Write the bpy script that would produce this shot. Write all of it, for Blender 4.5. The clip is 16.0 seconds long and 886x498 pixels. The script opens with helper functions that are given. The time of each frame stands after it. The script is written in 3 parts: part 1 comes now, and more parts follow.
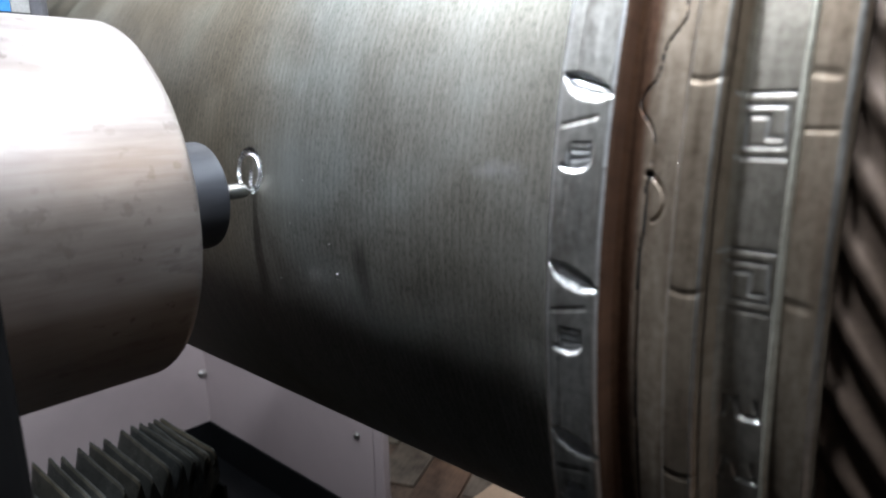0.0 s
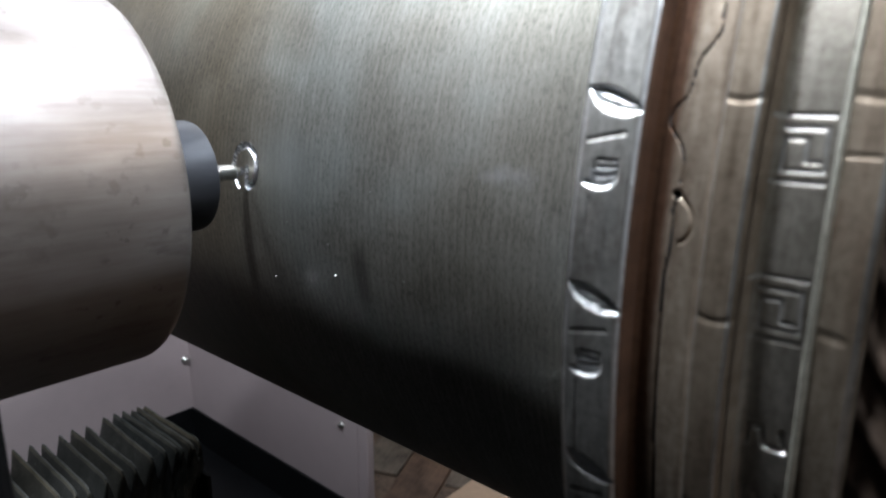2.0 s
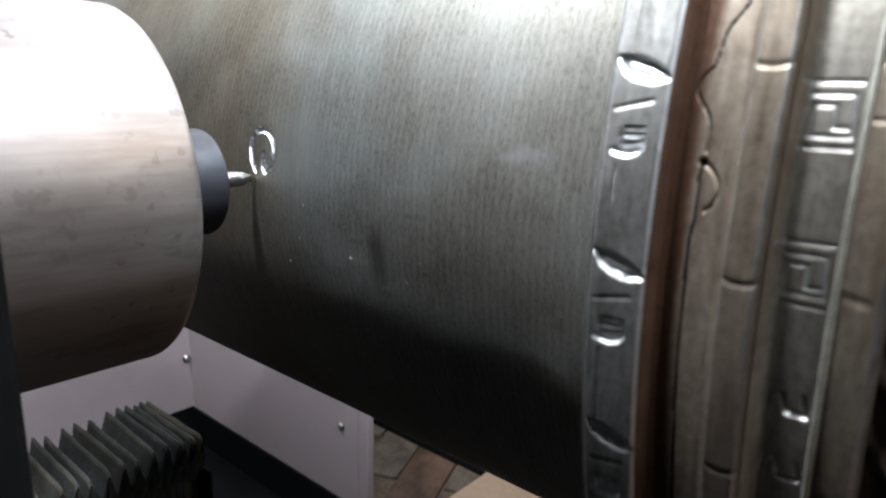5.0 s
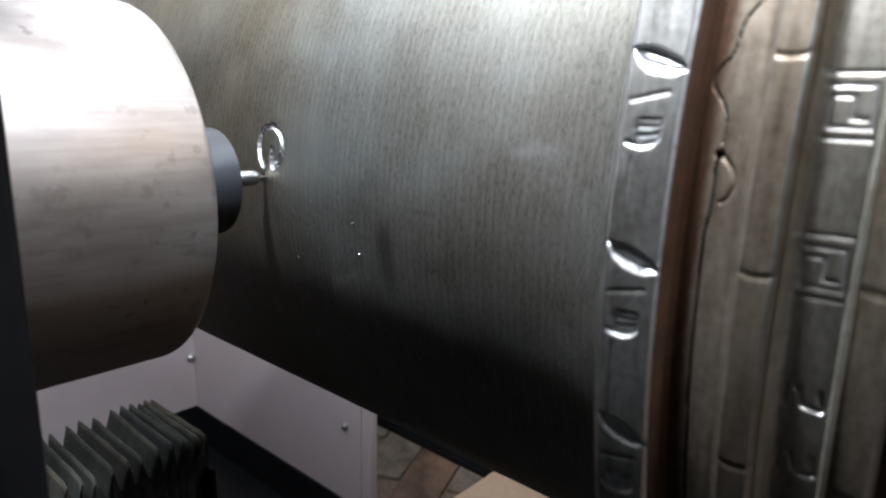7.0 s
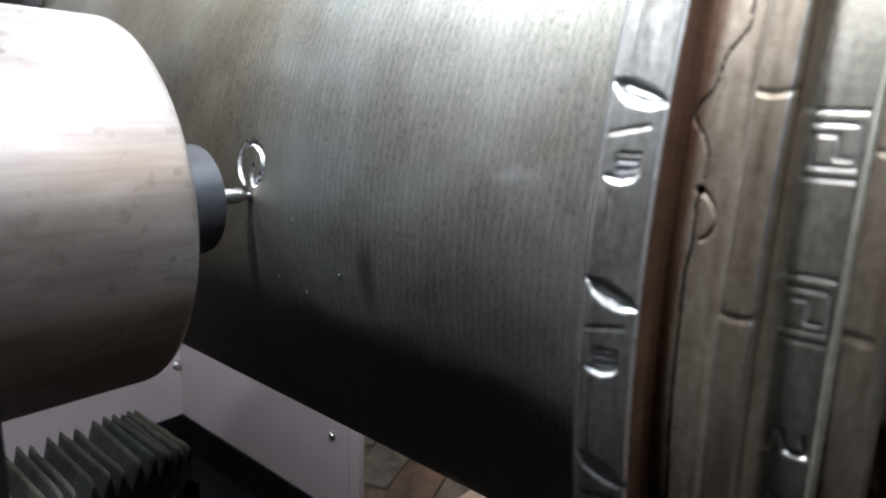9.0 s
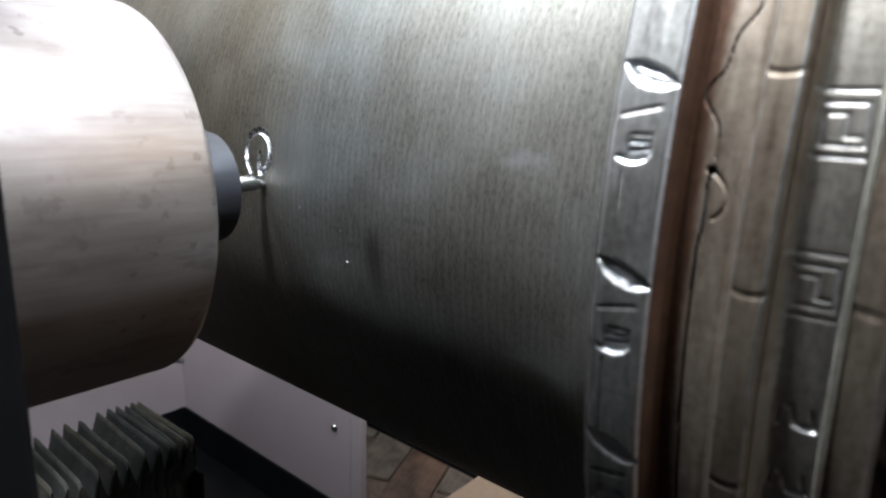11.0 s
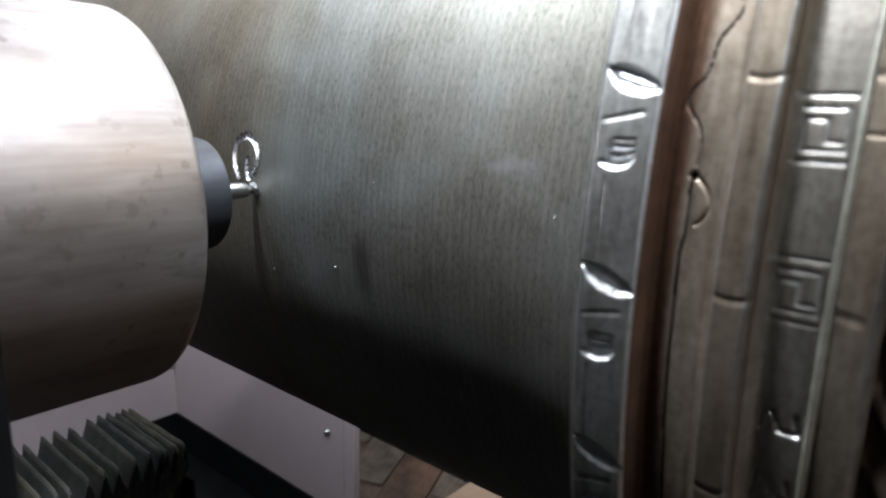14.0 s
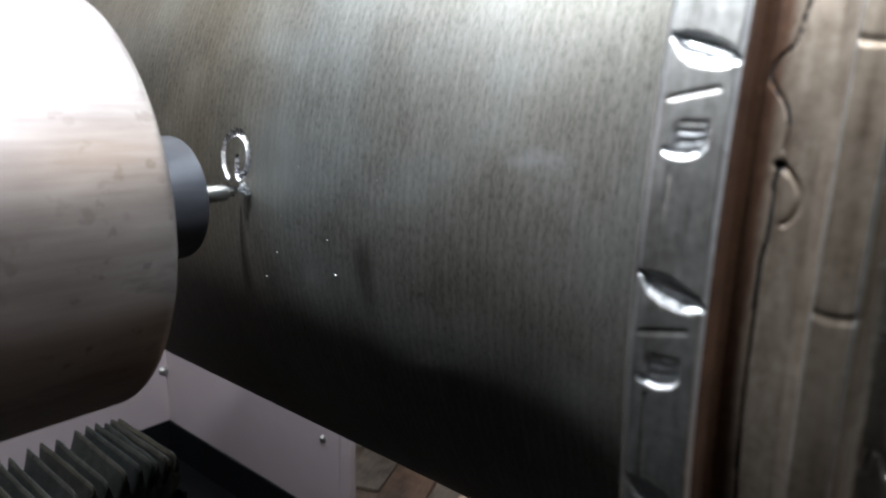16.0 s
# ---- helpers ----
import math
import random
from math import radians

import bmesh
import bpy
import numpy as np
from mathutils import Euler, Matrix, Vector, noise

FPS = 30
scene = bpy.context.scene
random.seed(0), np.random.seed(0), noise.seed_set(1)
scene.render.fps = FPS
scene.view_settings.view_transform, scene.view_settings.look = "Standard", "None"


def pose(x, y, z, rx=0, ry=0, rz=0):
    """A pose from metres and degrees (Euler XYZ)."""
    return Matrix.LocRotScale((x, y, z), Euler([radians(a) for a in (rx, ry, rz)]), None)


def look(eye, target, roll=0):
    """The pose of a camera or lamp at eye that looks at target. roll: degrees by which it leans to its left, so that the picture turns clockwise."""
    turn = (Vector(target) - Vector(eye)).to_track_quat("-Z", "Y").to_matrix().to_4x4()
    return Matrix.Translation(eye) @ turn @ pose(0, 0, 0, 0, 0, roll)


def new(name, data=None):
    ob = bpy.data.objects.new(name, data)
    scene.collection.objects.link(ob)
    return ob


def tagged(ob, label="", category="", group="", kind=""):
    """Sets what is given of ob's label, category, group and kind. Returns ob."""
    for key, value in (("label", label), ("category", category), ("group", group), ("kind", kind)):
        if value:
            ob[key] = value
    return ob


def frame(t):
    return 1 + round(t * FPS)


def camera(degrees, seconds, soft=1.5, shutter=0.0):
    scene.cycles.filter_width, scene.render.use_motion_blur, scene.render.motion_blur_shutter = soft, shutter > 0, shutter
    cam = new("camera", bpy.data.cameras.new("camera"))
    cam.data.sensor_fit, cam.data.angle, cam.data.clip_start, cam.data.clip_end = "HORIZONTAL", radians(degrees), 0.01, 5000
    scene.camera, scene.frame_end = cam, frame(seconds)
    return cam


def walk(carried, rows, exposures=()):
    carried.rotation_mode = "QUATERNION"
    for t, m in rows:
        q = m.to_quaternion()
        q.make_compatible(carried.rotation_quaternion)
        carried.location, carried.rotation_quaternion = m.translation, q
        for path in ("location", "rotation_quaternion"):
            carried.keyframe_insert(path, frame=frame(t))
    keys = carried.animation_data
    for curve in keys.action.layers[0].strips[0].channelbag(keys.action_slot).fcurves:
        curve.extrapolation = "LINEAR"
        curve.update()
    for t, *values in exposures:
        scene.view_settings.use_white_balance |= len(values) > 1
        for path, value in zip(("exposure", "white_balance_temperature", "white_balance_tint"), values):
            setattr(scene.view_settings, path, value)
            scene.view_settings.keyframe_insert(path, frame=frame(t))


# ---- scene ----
# ---- the camera's way: seconds, place, yaw, pitch, roll ----
DEG = 68.82
PATH = [
    (0, -0.3259, -0.2468, 1.1887, 41.841, -12.386, -1.131), (0.5, -0.3229, -0.2421, 1.1877, 41.325, -12.509, -0.385),
    (1, -0.3236, -0.2404, 1.1881, 40.945, -12.955, -0.053), (1.5, -0.3233, -0.2384, 1.1902, 40.975, -13.232, 0.112),
    (2, -0.3249, -0.2380, 1.1929, 40.554, -13.421, 0.264), (2.5, -0.3280, -0.2390, 1.1948, 40.891, -13.370, 0.102),
    (3, -0.3301, -0.2375, 1.1941, 40.919, -13.307, 0.269), (3.5, -0.3294, -0.2371, 1.1909, 40.779, -13.068, 0.836),
    (4, -0.3303, -0.2370, 1.1884, 40.747, -13.007, 1.081), (6.5, -0.3312, -0.2356, 1.1835, 40.849, -12.707, 1.600),
    (7, -0.3317, -0.2352, 1.1833, 41.077, -12.753, 1.558), (7.5, -0.3295, -0.2354, 1.1861, 40.802, -12.546, 1.435),
    (8, -0.3264, -0.2342, 1.1868, 40.613, -12.164, 1.803), (8.5, -0.3256, -0.2330, 1.1864, 40.158, -12.152, 2.170),
    (9, -0.3261, -0.2341, 1.1879, 40.216, -12.156, 2.073), (9.5, -0.3268, -0.2330, 1.1868, 40.299, -12.357, 2.127),
    (10, -0.3282, -0.2337, 1.1870, 40.435, -12.443, 1.869), (12.5, -0.3303, -0.2332, 1.1838, 39.718, -13.203, 2.190),
    (13, -0.3309, -0.2334, 1.1852, 39.834, -12.613, 2.261), (13.5, -0.3302, -0.2352, 1.1861, 39.766, -12.626, 1.973),
    (14, -0.3277, -0.2346, 1.1862, 39.616, -12.418, 1.784), (14.5, -0.3271, -0.2282, 1.1861, 40.153, -12.352, 1.648),
    (15, -0.3224, -0.2244, 1.1845, 39.633, -12.228, 1.779), (15.5, -0.3167, -0.2186, 1.1824, 39.184, -12.399, 1.489),
    (16, -0.3150, -0.2166, 1.1823, 39.016, -12.198, 1.414),
]
SPINDLE_PATH = [
    (0, 0.0001, -0.0012, 0.0019), (0.5, 0.0000, 0.0002, 0.0015),
    (1, -0.0000, 0.0009, 0.0025), (1.5, -0.0000, 0.0003, 0.0057),
    (2, -0.0004, 0.0013, 0.0078), (2.5, -0.0029, 0.0011, 0.0081),
    (3, -0.0037, 0.0024, 0.0075), (3.5, -0.0014, 0.0076, 0.0046),
    (4, -0.0007, 0.0088, 0.0010), (6.5, -0.0001, 0.0068, -0.0036),
    (7, -0.0001, 0.0060, -0.0037), (7.5, 0.0001, 0.0050, -0.0035),
    (8, 0.0001, 0.0044, -0.0035), (8.5, 0.0001, 0.0034, -0.0036),
    (9, 0.0003, 0.0028, -0.0036), (9.5, 0.0002, 0.0018, -0.0036),
    (10, 0.0001, 0.0005, -0.0033), (12.5, 0.0002, -0.0050, -0.0027),
    (13, 0.0002, -0.0055, -0.0028), (13.5, 0.0001, -0.0053, -0.0029),
    (14, -0.0003, -0.0049, -0.0032), (14.5, -0.0001, -0.0035, -0.0031),
    (15, -0.0006, -0.0024, -0.0038), (15.5, -0.0015, -0.0010, -0.0038),
    (16, -0.0019, -0.0008, -0.0041),
]
H = 1.15                 # height of the roller's axis over the floor
R = 0.1727               # barrel radius


def aim(x, y, z, yaw, pitch, roll):
    a, b = radians(yaw), radians(pitch)
    way = Vector((math.cos(a) * math.cos(b), math.sin(a) * math.cos(b), math.sin(b)))
    return look((x, y, z), Vector((x, y, z)) + way, roll)


EXPOSURES = [(0.0, 0.0), (1.0, -0.07), (2.0, -0.18), (2.5, 0.06), (3.0, 0.1), (4.0, 0.27), (6.5, 0.12), (9.0, 0.03), (12.5, 0.0), (16.0, -0.03)]
cam = camera(DEG, 16.0, soft=2.0)
cam.data.dof.use_dof, cam.data.dof.focus_distance, cam.data.dof.aperture_fstop = True, 0.33, 18.0
walk(cam, [(t, aim(*row)) for t, *row in PATH], EXPOSURES)

# ---- light: a closed workshop with unseen lamps added overhead ----
world = bpy.data.worlds.new("world")
scene.world = world
world.use_nodes = True
world.node_tree.nodes["Background"].inputs[0].default_value = (0.55, 0.6, 0.65, 1)
world.node_tree.nodes["Background"].inputs[1].default_value = 0.02

ADDED_BARS = [  # x, y, z, tilt towards the roller's near end, length, watts
    (-0.388, -0.07, H + 0.79, 0, 0.07, 23),
    (-0.40, 0.34, H + 0.90, -32, 0.10, 10),
    (-0.24, -0.36, H + 0.80, 0, 0.12, 17),
    (-0.20, -0.45, H + 1.15, 0, 0.60, 5),
]
FILL_LAMPS = [(1.2, -1.8, 1.2, 0.3, 7), (1.8, 1.9, 1.2, 0.3, 12), (-0.34, 1.24, 0.36, 0.2, 26)]  # x, y, size x, size y, watts
LIGHT = (0.885, 0.95, 1.03)


def area_lamp(name, at, tilt, sx, sy, watts):
    data = bpy.data.lights.new(name, "AREA")
    data.shape, data.size, data.size_y, data.energy, data.color = "RECTANGLE", sx, sy, watts, LIGHT
    new(name, data).matrix_world = pose(*at, tilt, 0, 0)


for lx, ly, lz, tilt, length, watts in ADDED_BARS:
    area_lamp("added_bar_glow", (lx, ly + 0.008 * math.sin(radians(tilt)), lz - 0.008 * math.cos(radians(tilt))), tilt, length, 0.07, watts)
for lx, ly, sx, sy, watts in FILL_LAMPS:
    area_lamp("fill_lamp_glow", (lx, ly, 3.14), 0, sx, sy, watts)


# ---- materials ----
def node(nt, kind, **values):
    n = nt.nodes.new(kind)
    for key, value in values.items():
        if key in n.inputs:
            n.inputs[key].default_value = value
    return n


def math_node(nt, op, a, b=None):
    n = nt.nodes.new("ShaderNodeMath")
    n.operation = op
    for i, v in enumerate((a, b)):
        if v is None:
            continue
        if isinstance(v, (int, float)):
            n.inputs[i].default_value = v
        else:
            nt.links.new(v, n.inputs[i])
    return n.outputs[0]


def ramp(nt, fac, stops):
    n = nt.nodes.new("ShaderNodeValToRGB")
    while len(n.color_ramp.elements) < len(stops):
        n.color_ramp.elements.new(0.5)
    for el, (pos, c) in zip(n.color_ramp.elements, stops):
        el.position, el.color = pos, (*c, 1) if len(c) == 3 else c
    nt.links.new(fac, n.inputs[0])
    return n.outputs[0]


def start(name):
    m = bpy.data.materials.new(name)
    m.use_nodes = True
    return m, m.node_tree, m.node_tree.nodes["Principled BSDF"]


def round_coords(nt, along=1.0, around=1.0):
    """Coordinates that run round the roller (x), along it (y) and outward, in metres, stretched."""
    tc = nt.nodes.new("ShaderNodeTexCoord")
    sep = nt.nodes.new("ShaderNodeSeparateXYZ")
    nt.links.new(tc.outputs["Object"], sep.inputs[0])
    ang = math_node(nt, "ARCTAN2", sep.outputs[2], math_node(nt, "MULTIPLY", sep.outputs[0], -1.0))
    com = nt.nodes.new("ShaderNodeCombineXYZ")
    nt.links.new(math_node(nt, "MULTIPLY", ang, 0.2 * around), com.inputs[0])
    nt.links.new(math_node(nt, "MULTIPLY", sep.outputs[1], along), com.inputs[1])
    return com.outputs[0]


def noise_fac(nt, vec, scale, detail=4, rough=0.55, dist=0.0):
    n = node(nt, "ShaderNodeTexNoise", Scale=scale, Detail=detail, Roughness=rough, Distortion=dist)
    if vec is not None:
        nt.links.new(vec, n.inputs["Vector"])
    return n.outputs[0]


def bump(nt, bsdf, height, strength, distance, before=None):
    b = node(nt, "ShaderNodeBump", Strength=strength, Distance=distance)
    nt.links.new(height, b.inputs["Height"])
    if before is not None:
        nt.links.new(before, b.inputs["Normal"])
    nt.links.new(b.outputs[0], bsdf.inputs["Normal"])
    return b.outputs[0]


def object_vec(nt, sx=1, sy=1, sz=1):
    tc = nt.nodes.new("ShaderNodeTexCoord")
    mp = nt.nodes.new("ShaderNodeMapping")
    mp.inputs["Scale"].default_value = (sx, sy, sz)
    nt.links.new(tc.outputs["Object"], mp.inputs[0])
    return mp.outputs[0]


def plain(name, c, rough=0.5, metal=0.0, vary=0.25, scale=30, relief=0.0, relief_scale=200, stretch=(1, 1, 1), gloss=0.5):
    """A surface with grain and blotches at two scales and a little relief."""
    m, nt, b = start(name)
    v = object_vec(nt, *stretch)
    f = math_node(nt, "ADD", math_node(nt, "MULTIPLY", noise_fac(nt, v, scale), 0.6), math_node(nt, "MULTIPLY", noise_fac(nt, v, scale * 8), 0.4))
    lo, hi = [k * (1 - vary) for k in c], [min(1, k * (1 + vary)) for k in c]
    nt.links.new(ramp(nt, f, [(0.3, lo), (0.7, hi)]), b.inputs["Base Color"])
    nt.links.new(math_node(nt, "ADD", math_node(nt, "MULTIPLY", f, 0.2), rough - 0.1), b.inputs["Roughness"])
    b.inputs["Metallic"].default_value = metal
    b.inputs["Specular IOR Level"].default_value = gloss
    if relief:
        bump(nt, b, noise_fac(nt, v, relief_scale), 0.6, relief)
    return m


def turned_steel(name, dark, light, rough, line=300.0, line_depth=0.00006, pits=0.0, metal=1.0, rust=None, rust_at=0.6, rust_from=None):
    """Machined steel with marks that run round the roller, pores, and stains."""
    m, nt, b = start(name)
    fine = round_coords(nt, 1.0, 0.03)
    mid = round_coords(nt, 1.0, 0.25)
    even = round_coords(nt)
    streak = noise_fac(nt, fine, line, 3)
    dash = noise_fac(nt, mid, line * 1.6, 3)
    cloud = noise_fac(nt, even, 26, 5)
    grain = noise_fac(nt, even, 2600, 2)
    f = math_node(nt, "ADD", math_node(nt, "MULTIPLY", streak, 0.3), math_node(nt, "ADD", math_node(nt, "MULTIPLY", dash, 0.35), math_node(nt, "MULTIPLY", cloud, 0.35)))
    col = ramp(nt, f, [(0.36, dark), (0.62, light)])
    if rust:
        mix = nt.nodes.new("ShaderNodeMix")
        mix.data_type = "RGBA"
        spots = noise_fac(nt, mid, 120, 6, 0.7)
        if rust_from:
            sep = nt.nodes.new("ShaderNodeSeparateXYZ")
            nt.links.new(even, sep.inputs[0])
            side = math_node(nt, "MULTIPLY", math_node(nt, "SUBTRACT", sep.outputs[1], rust_from[0]), 1.0 / (rust_from[1] - rust_from[0]))
            spots = math_node(nt, "ADD", math_node(nt, "MULTIPLY", spots, 0.75), math_node(nt, "MULTIPLY", math_node(nt, "SUBTRACT", math_node(nt, "MINIMUM", math_node(nt, "MAXIMUM", side, 0.0), 1.0), 0.3), 0.5))
        fac = ramp(nt, spots, [(rust_at - 0.12, (0, 0, 0)), (rust_at + 0.12, (1, 1, 1))])
        nt.links.new(fac, mix.inputs[0])
        nt.links.new(col, mix.inputs[6])
        mix.inputs[7].default_value = (*rust, 1)
        col = mix.outputs[2]
    mottle = ramp(nt, noise_fac(nt, even, 520, 5, 0.7), [(0.36, (0.62, 0.60, 0.57)), (0.52, (1.0, 1.0, 1.0)), (0.66, (1.22, 1.22, 1.22))])
    mul = nt.nodes.new("ShaderNodeMix")
    mul.data_type, mul.blend_type = "RGBA", "MULTIPLY"
    mul.inputs[0].default_value = 0.55
    nt.links.new(col, mul.inputs[6])
    nt.links.new(mottle, mul.inputs[7])
    nt.links.new(mul.outputs[2], b.inputs["Base Color"])
    nt.links.new(math_node(nt, "ADD", math_node(nt, "MULTIPLY", f, 0.25), rough - 0.12), b.inputs["Roughness"])
    b.inputs["Metallic"].default_value = metal
    h = math_node(nt, "ADD", math_node(nt, "MULTIPLY", streak, 0.6), math_node(nt, "ADD", math_node(nt, "MULTIPLY", dash, 0.5), math_node(nt, "MULTIPLY", grain, pits)))
    bump(nt, b, h, 1.0, line_depth)
    return m


def barrel_steel():
    """Fine turned steel: regular tool marks round the barrel, pores, blotches and a sparkling grain."""
    m, nt, b = start("machined_barrel_steel")
    even = round_coords(nt)
    tall = round_coords(nt, 1.0, 0.33)
    warp = noise_fac(nt, even, 30, 3)
    sep = nt.nodes.new("ShaderNodeSeparateXYZ")
    nt.links.new(even, sep.inputs[0])
    pos = math_node(nt, "ADD", math_node(nt, "MULTIPLY", sep.outputs[1], 2 * math.pi / 0.0031), math_node(nt, "ADD", math_node(nt, "MULTIPLY", sep.outputs[0], 60.0), math_node(nt, "MULTIPLY", warp, 5.0)))
    marks = math_node(nt, "MULTIPLY", math_node(nt, "ADD", math_node(nt, "SINE", pos), 1.0), 0.5)
    broken = ramp(nt, noise_fac(nt, tall, 260, 4, 0.65), [(0.40, (0, 0, 0)), (0.62, (1, 1, 1))])
    marks = math_node(nt, "MULTIPLY", marks, broken)
    pores = noise_fac(nt, tall, 1150, 3, 0.65)
    cloud = noise_fac(nt, even, 22, 5, 0.6)
    grain = noise_fac(nt, even, 1500, 2, 0.6)
    f = math_node(nt, "ADD", math_node(nt, "ADD", math_node(nt, "MULTIPLY", cloud, 0.2), 0.16), math_node(nt, "ADD", math_node(nt, "MULTIPLY", pores, 0.42), math_node(nt, "MULTIPLY", marks, 0.10)))
    col = ramp(nt, f, [(0.36, (0.12, 0.121, 0.114)), (0.48, (0.225, 0.225, 0.212)), (0.66, (0.315, 0.315, 0.30))])
    tint = ramp(nt, noise_fac(nt, even, 11, 3), [(0.36, (0.98, 0.94, 0.87)), (0.50, (0.97, 0.955, 0.92)), (0.64, (0.92, 0.965, 0.965))])
    mul = nt.nodes.new("ShaderNodeMix")
    mul.data_type, mul.blend_type = "RGBA", "MULTIPLY"
    mul.inputs[0].default_value = 1.0
    nt.links.new(col, mul.inputs[6])
    nt.links.new(tint, mul.inputs[7])
    away = nt.nodes.new("ShaderNodeVectorMath")
    away.operation = "DISTANCE"
    nt.links.new(even, away.inputs[0])
    away.inputs[1].default_value = (0.017, -0.021, 0)
    ragged = math_node(nt, "ADD", away.outputs["Value"], math_node(nt, "MULTIPLY", noise_fac(nt, even, 45, 4), 0.022))
    rubbed = ramp(nt, ragged, [(0.020, (1, 1, 1)), (0.036, (0, 0, 0))])
    wipe = nt.nodes.new("ShaderNodeMix")
    wipe.data_type = "RGBA"
    nt.links.new(math_node(nt, "MULTIPLY", rubbed, 0.6), wipe.inputs[0])
    nt.links.new(mul.outputs[2], wipe.inputs[6])
    wipe.inputs[7].default_value = (0.26, 0.275, 0.27, 1)
    scuff_at = nt.nodes.new("ShaderNodeVectorMath")
    scuff_at.operation = "DISTANCE"
    squeeze = nt.nodes.new("ShaderNodeMapping")
    squeeze.inputs["Scale"].default_value = (2.6, 1, 1)
    nt.links.new(even, squeeze.inputs[0])
    nt.links.new(squeeze.outputs[0], scuff_at.inputs[0])
    scuff_at.inputs[1].default_value = (0.0605, -0.131, 0)
    scuffed = ramp(nt, math_node(nt, "ADD", scuff_at.outputs["Value"], math_node(nt, "MULTIPLY", noise_fac(nt, even, 170, 5, 0.7), 0.030)), [(0.016, (0.6, 0.6, 0.6)), (0.027, (0, 0, 0))])
    scuff = nt.nodes.new("ShaderNodeMix")
    scuff.data_type = "RGBA"
    nt.links.new(scuffed, scuff.inputs[0])
    nt.links.new(wipe.outputs[2], scuff.inputs[6])
    scuff.inputs[7].default_value = (0.36, 0.365, 0.365, 1)
    runs = ramp(nt, noise_fac(nt, round_coords(nt, 1.0, 0.10), 75, 4, 0.6), [(0.36, (0.70, 0.69, 0.67)), (0.54, (1, 1, 1))])
    streaked = nt.nodes.new("ShaderNodeMix")
    streaked.data_type, streaked.blend_type = "RGBA", "MULTIPLY"
    streaked.inputs[0].default_value = 0.3
    nt.links.new(scuff.outputs[2], streaked.inputs[6])
    nt.links.new(runs, streaked.inputs[7])
    drop = nt.nodes.new("ShaderNodeMapping")
    drop.inputs["Scale"].default_value = (0.30, 1, 1)
    nt.links.new(even, drop.inputs[0])
    oval_at = nt.nodes.new("ShaderNodeVectorMath")
    oval_at.operation = "DISTANCE"
    nt.links.new(drop.outputs[0], oval_at.inputs[0])
    oval_at.inputs[1].default_value = (-0.0260 * 0.30, -0.0673, 0)
    dark_oval = ramp(nt, math_node(nt, "ADD", oval_at.outputs["Value"], math_node(nt, "MULTIPLY", noise_fac(nt, tall, 160, 3), 0.003)), [(0.0030, (0.75, 0.75, 0.75)), (0.0078, (0, 0, 0))])
    oval_mix = nt.nodes.new("ShaderNodeMix")
    oval_mix.data_type = "RGBA"
    nt.links.new(dark_oval, oval_mix.inputs[0])
    nt.links.new(streaked.outputs[2], oval_mix.inputs[6])
    oval_mix.inputs[7].default_value = (0.06, 0.058, 0.052, 1)
    far_at = math_node(nt, "ADD", sep.outputs[1], math_node(nt, "MULTIPLY", noise_fac(nt, even, 18, 4, 0.6), 0.05))
    far_brown_shade = ramp(nt, math_node(nt, "ADD", far_at, 0.4), [(0.395, (1, 1, 1)), (0.450, (0.80, 0.715, 0.62))])
    brown_shade = nt.nodes.new("ShaderNodeMix")
    brown_shade.data_type, brown_shade.blend_type = "RGBA", "MULTIPLY"
    brown_shade.inputs[0].default_value = 1.0
    nt.links.new(oval_mix.outputs[2], brown_shade.inputs[6])
    nt.links.new(far_brown_shade, brown_shade.inputs[7])
    nt.links.new(brown_shade.outputs[2], b.inputs["Base Color"])
    kept = math_node(nt, "SUBTRACT", 1.0, math_node(nt, "MULTIPLY", rubbed, 0.8))
    pores = math_node(nt, "MULTIPLY", pores, kept)
    nt.links.new(math_node(nt, "ADD", math_node(nt, "MULTIPLY", cloud, 0.2), 0.45), b.inputs["Roughness"])
    b.inputs["Metallic"].default_value = 1.0
    worn = math_node(nt, "MULTIPLY", marks, ramp(nt, noise_fac(nt, even, 14, 3), [(0.35, (0.15, 0.15, 0.15)), (0.65, (1, 1, 1))]))
    first = bump(nt, b, worn, 1.0, 0.000010)
    second = bump(nt, b, pores, 1.0, 0.00004, first)
    bump(nt, b, grain, 1.0, 0.00004, second)
    return m


BARREL = barrel_steel()
RING = turned_steel("bright_ring_steel", (0.36, 0.355, 0.335), (0.62, 0.61, 0.585), 0.41, 420, 0.00010, 0.35, rust=(0.24, 0.215, 0.19), rust_at=0.60)
RUST = turned_steel("rusty_band", (0.028, 0.013, 0.007), (0.088, 0.044, 0.026), 0.5, 320, 0.0002, 0.6, metal=0.3)
SEAMBAND = turned_steel("rust_edged_dull_steel", (0.20, 0.152, 0.114), (0.46, 0.385, 0.31), 0.38, 300, 0.00012, 0.5, metal=0.75, rust=(0.10, 0.054, 0.034), rust_at=0.45, rust_from=(-0.1952, -0.1905))
DULL = turned_steel("brown_dull_steel", (0.165, 0.122, 0.086), (0.43, 0.36, 0.285), 0.37, 300, 0.0001, 0.4, metal=0.85, rust=(0.14, 0.09, 0.06), rust_at=0.62)
GREYBAND = turned_steel("grey_band_steel", (0.28, 0.25, 0.205), (0.54, 0.505, 0.45), 0.40, 300, 0.0001, 0.4, rust=(0.16, 0.12, 0.09), rust_at=0.68)
BEAD = turned_steel("pale_bead_steel", (0.42, 0.415, 0.36), (0.66, 0.65, 0.58), 0.5, 300, 0.0001, 0.4, rust=(0.24, 0.2, 0.15), rust_at=0.66)
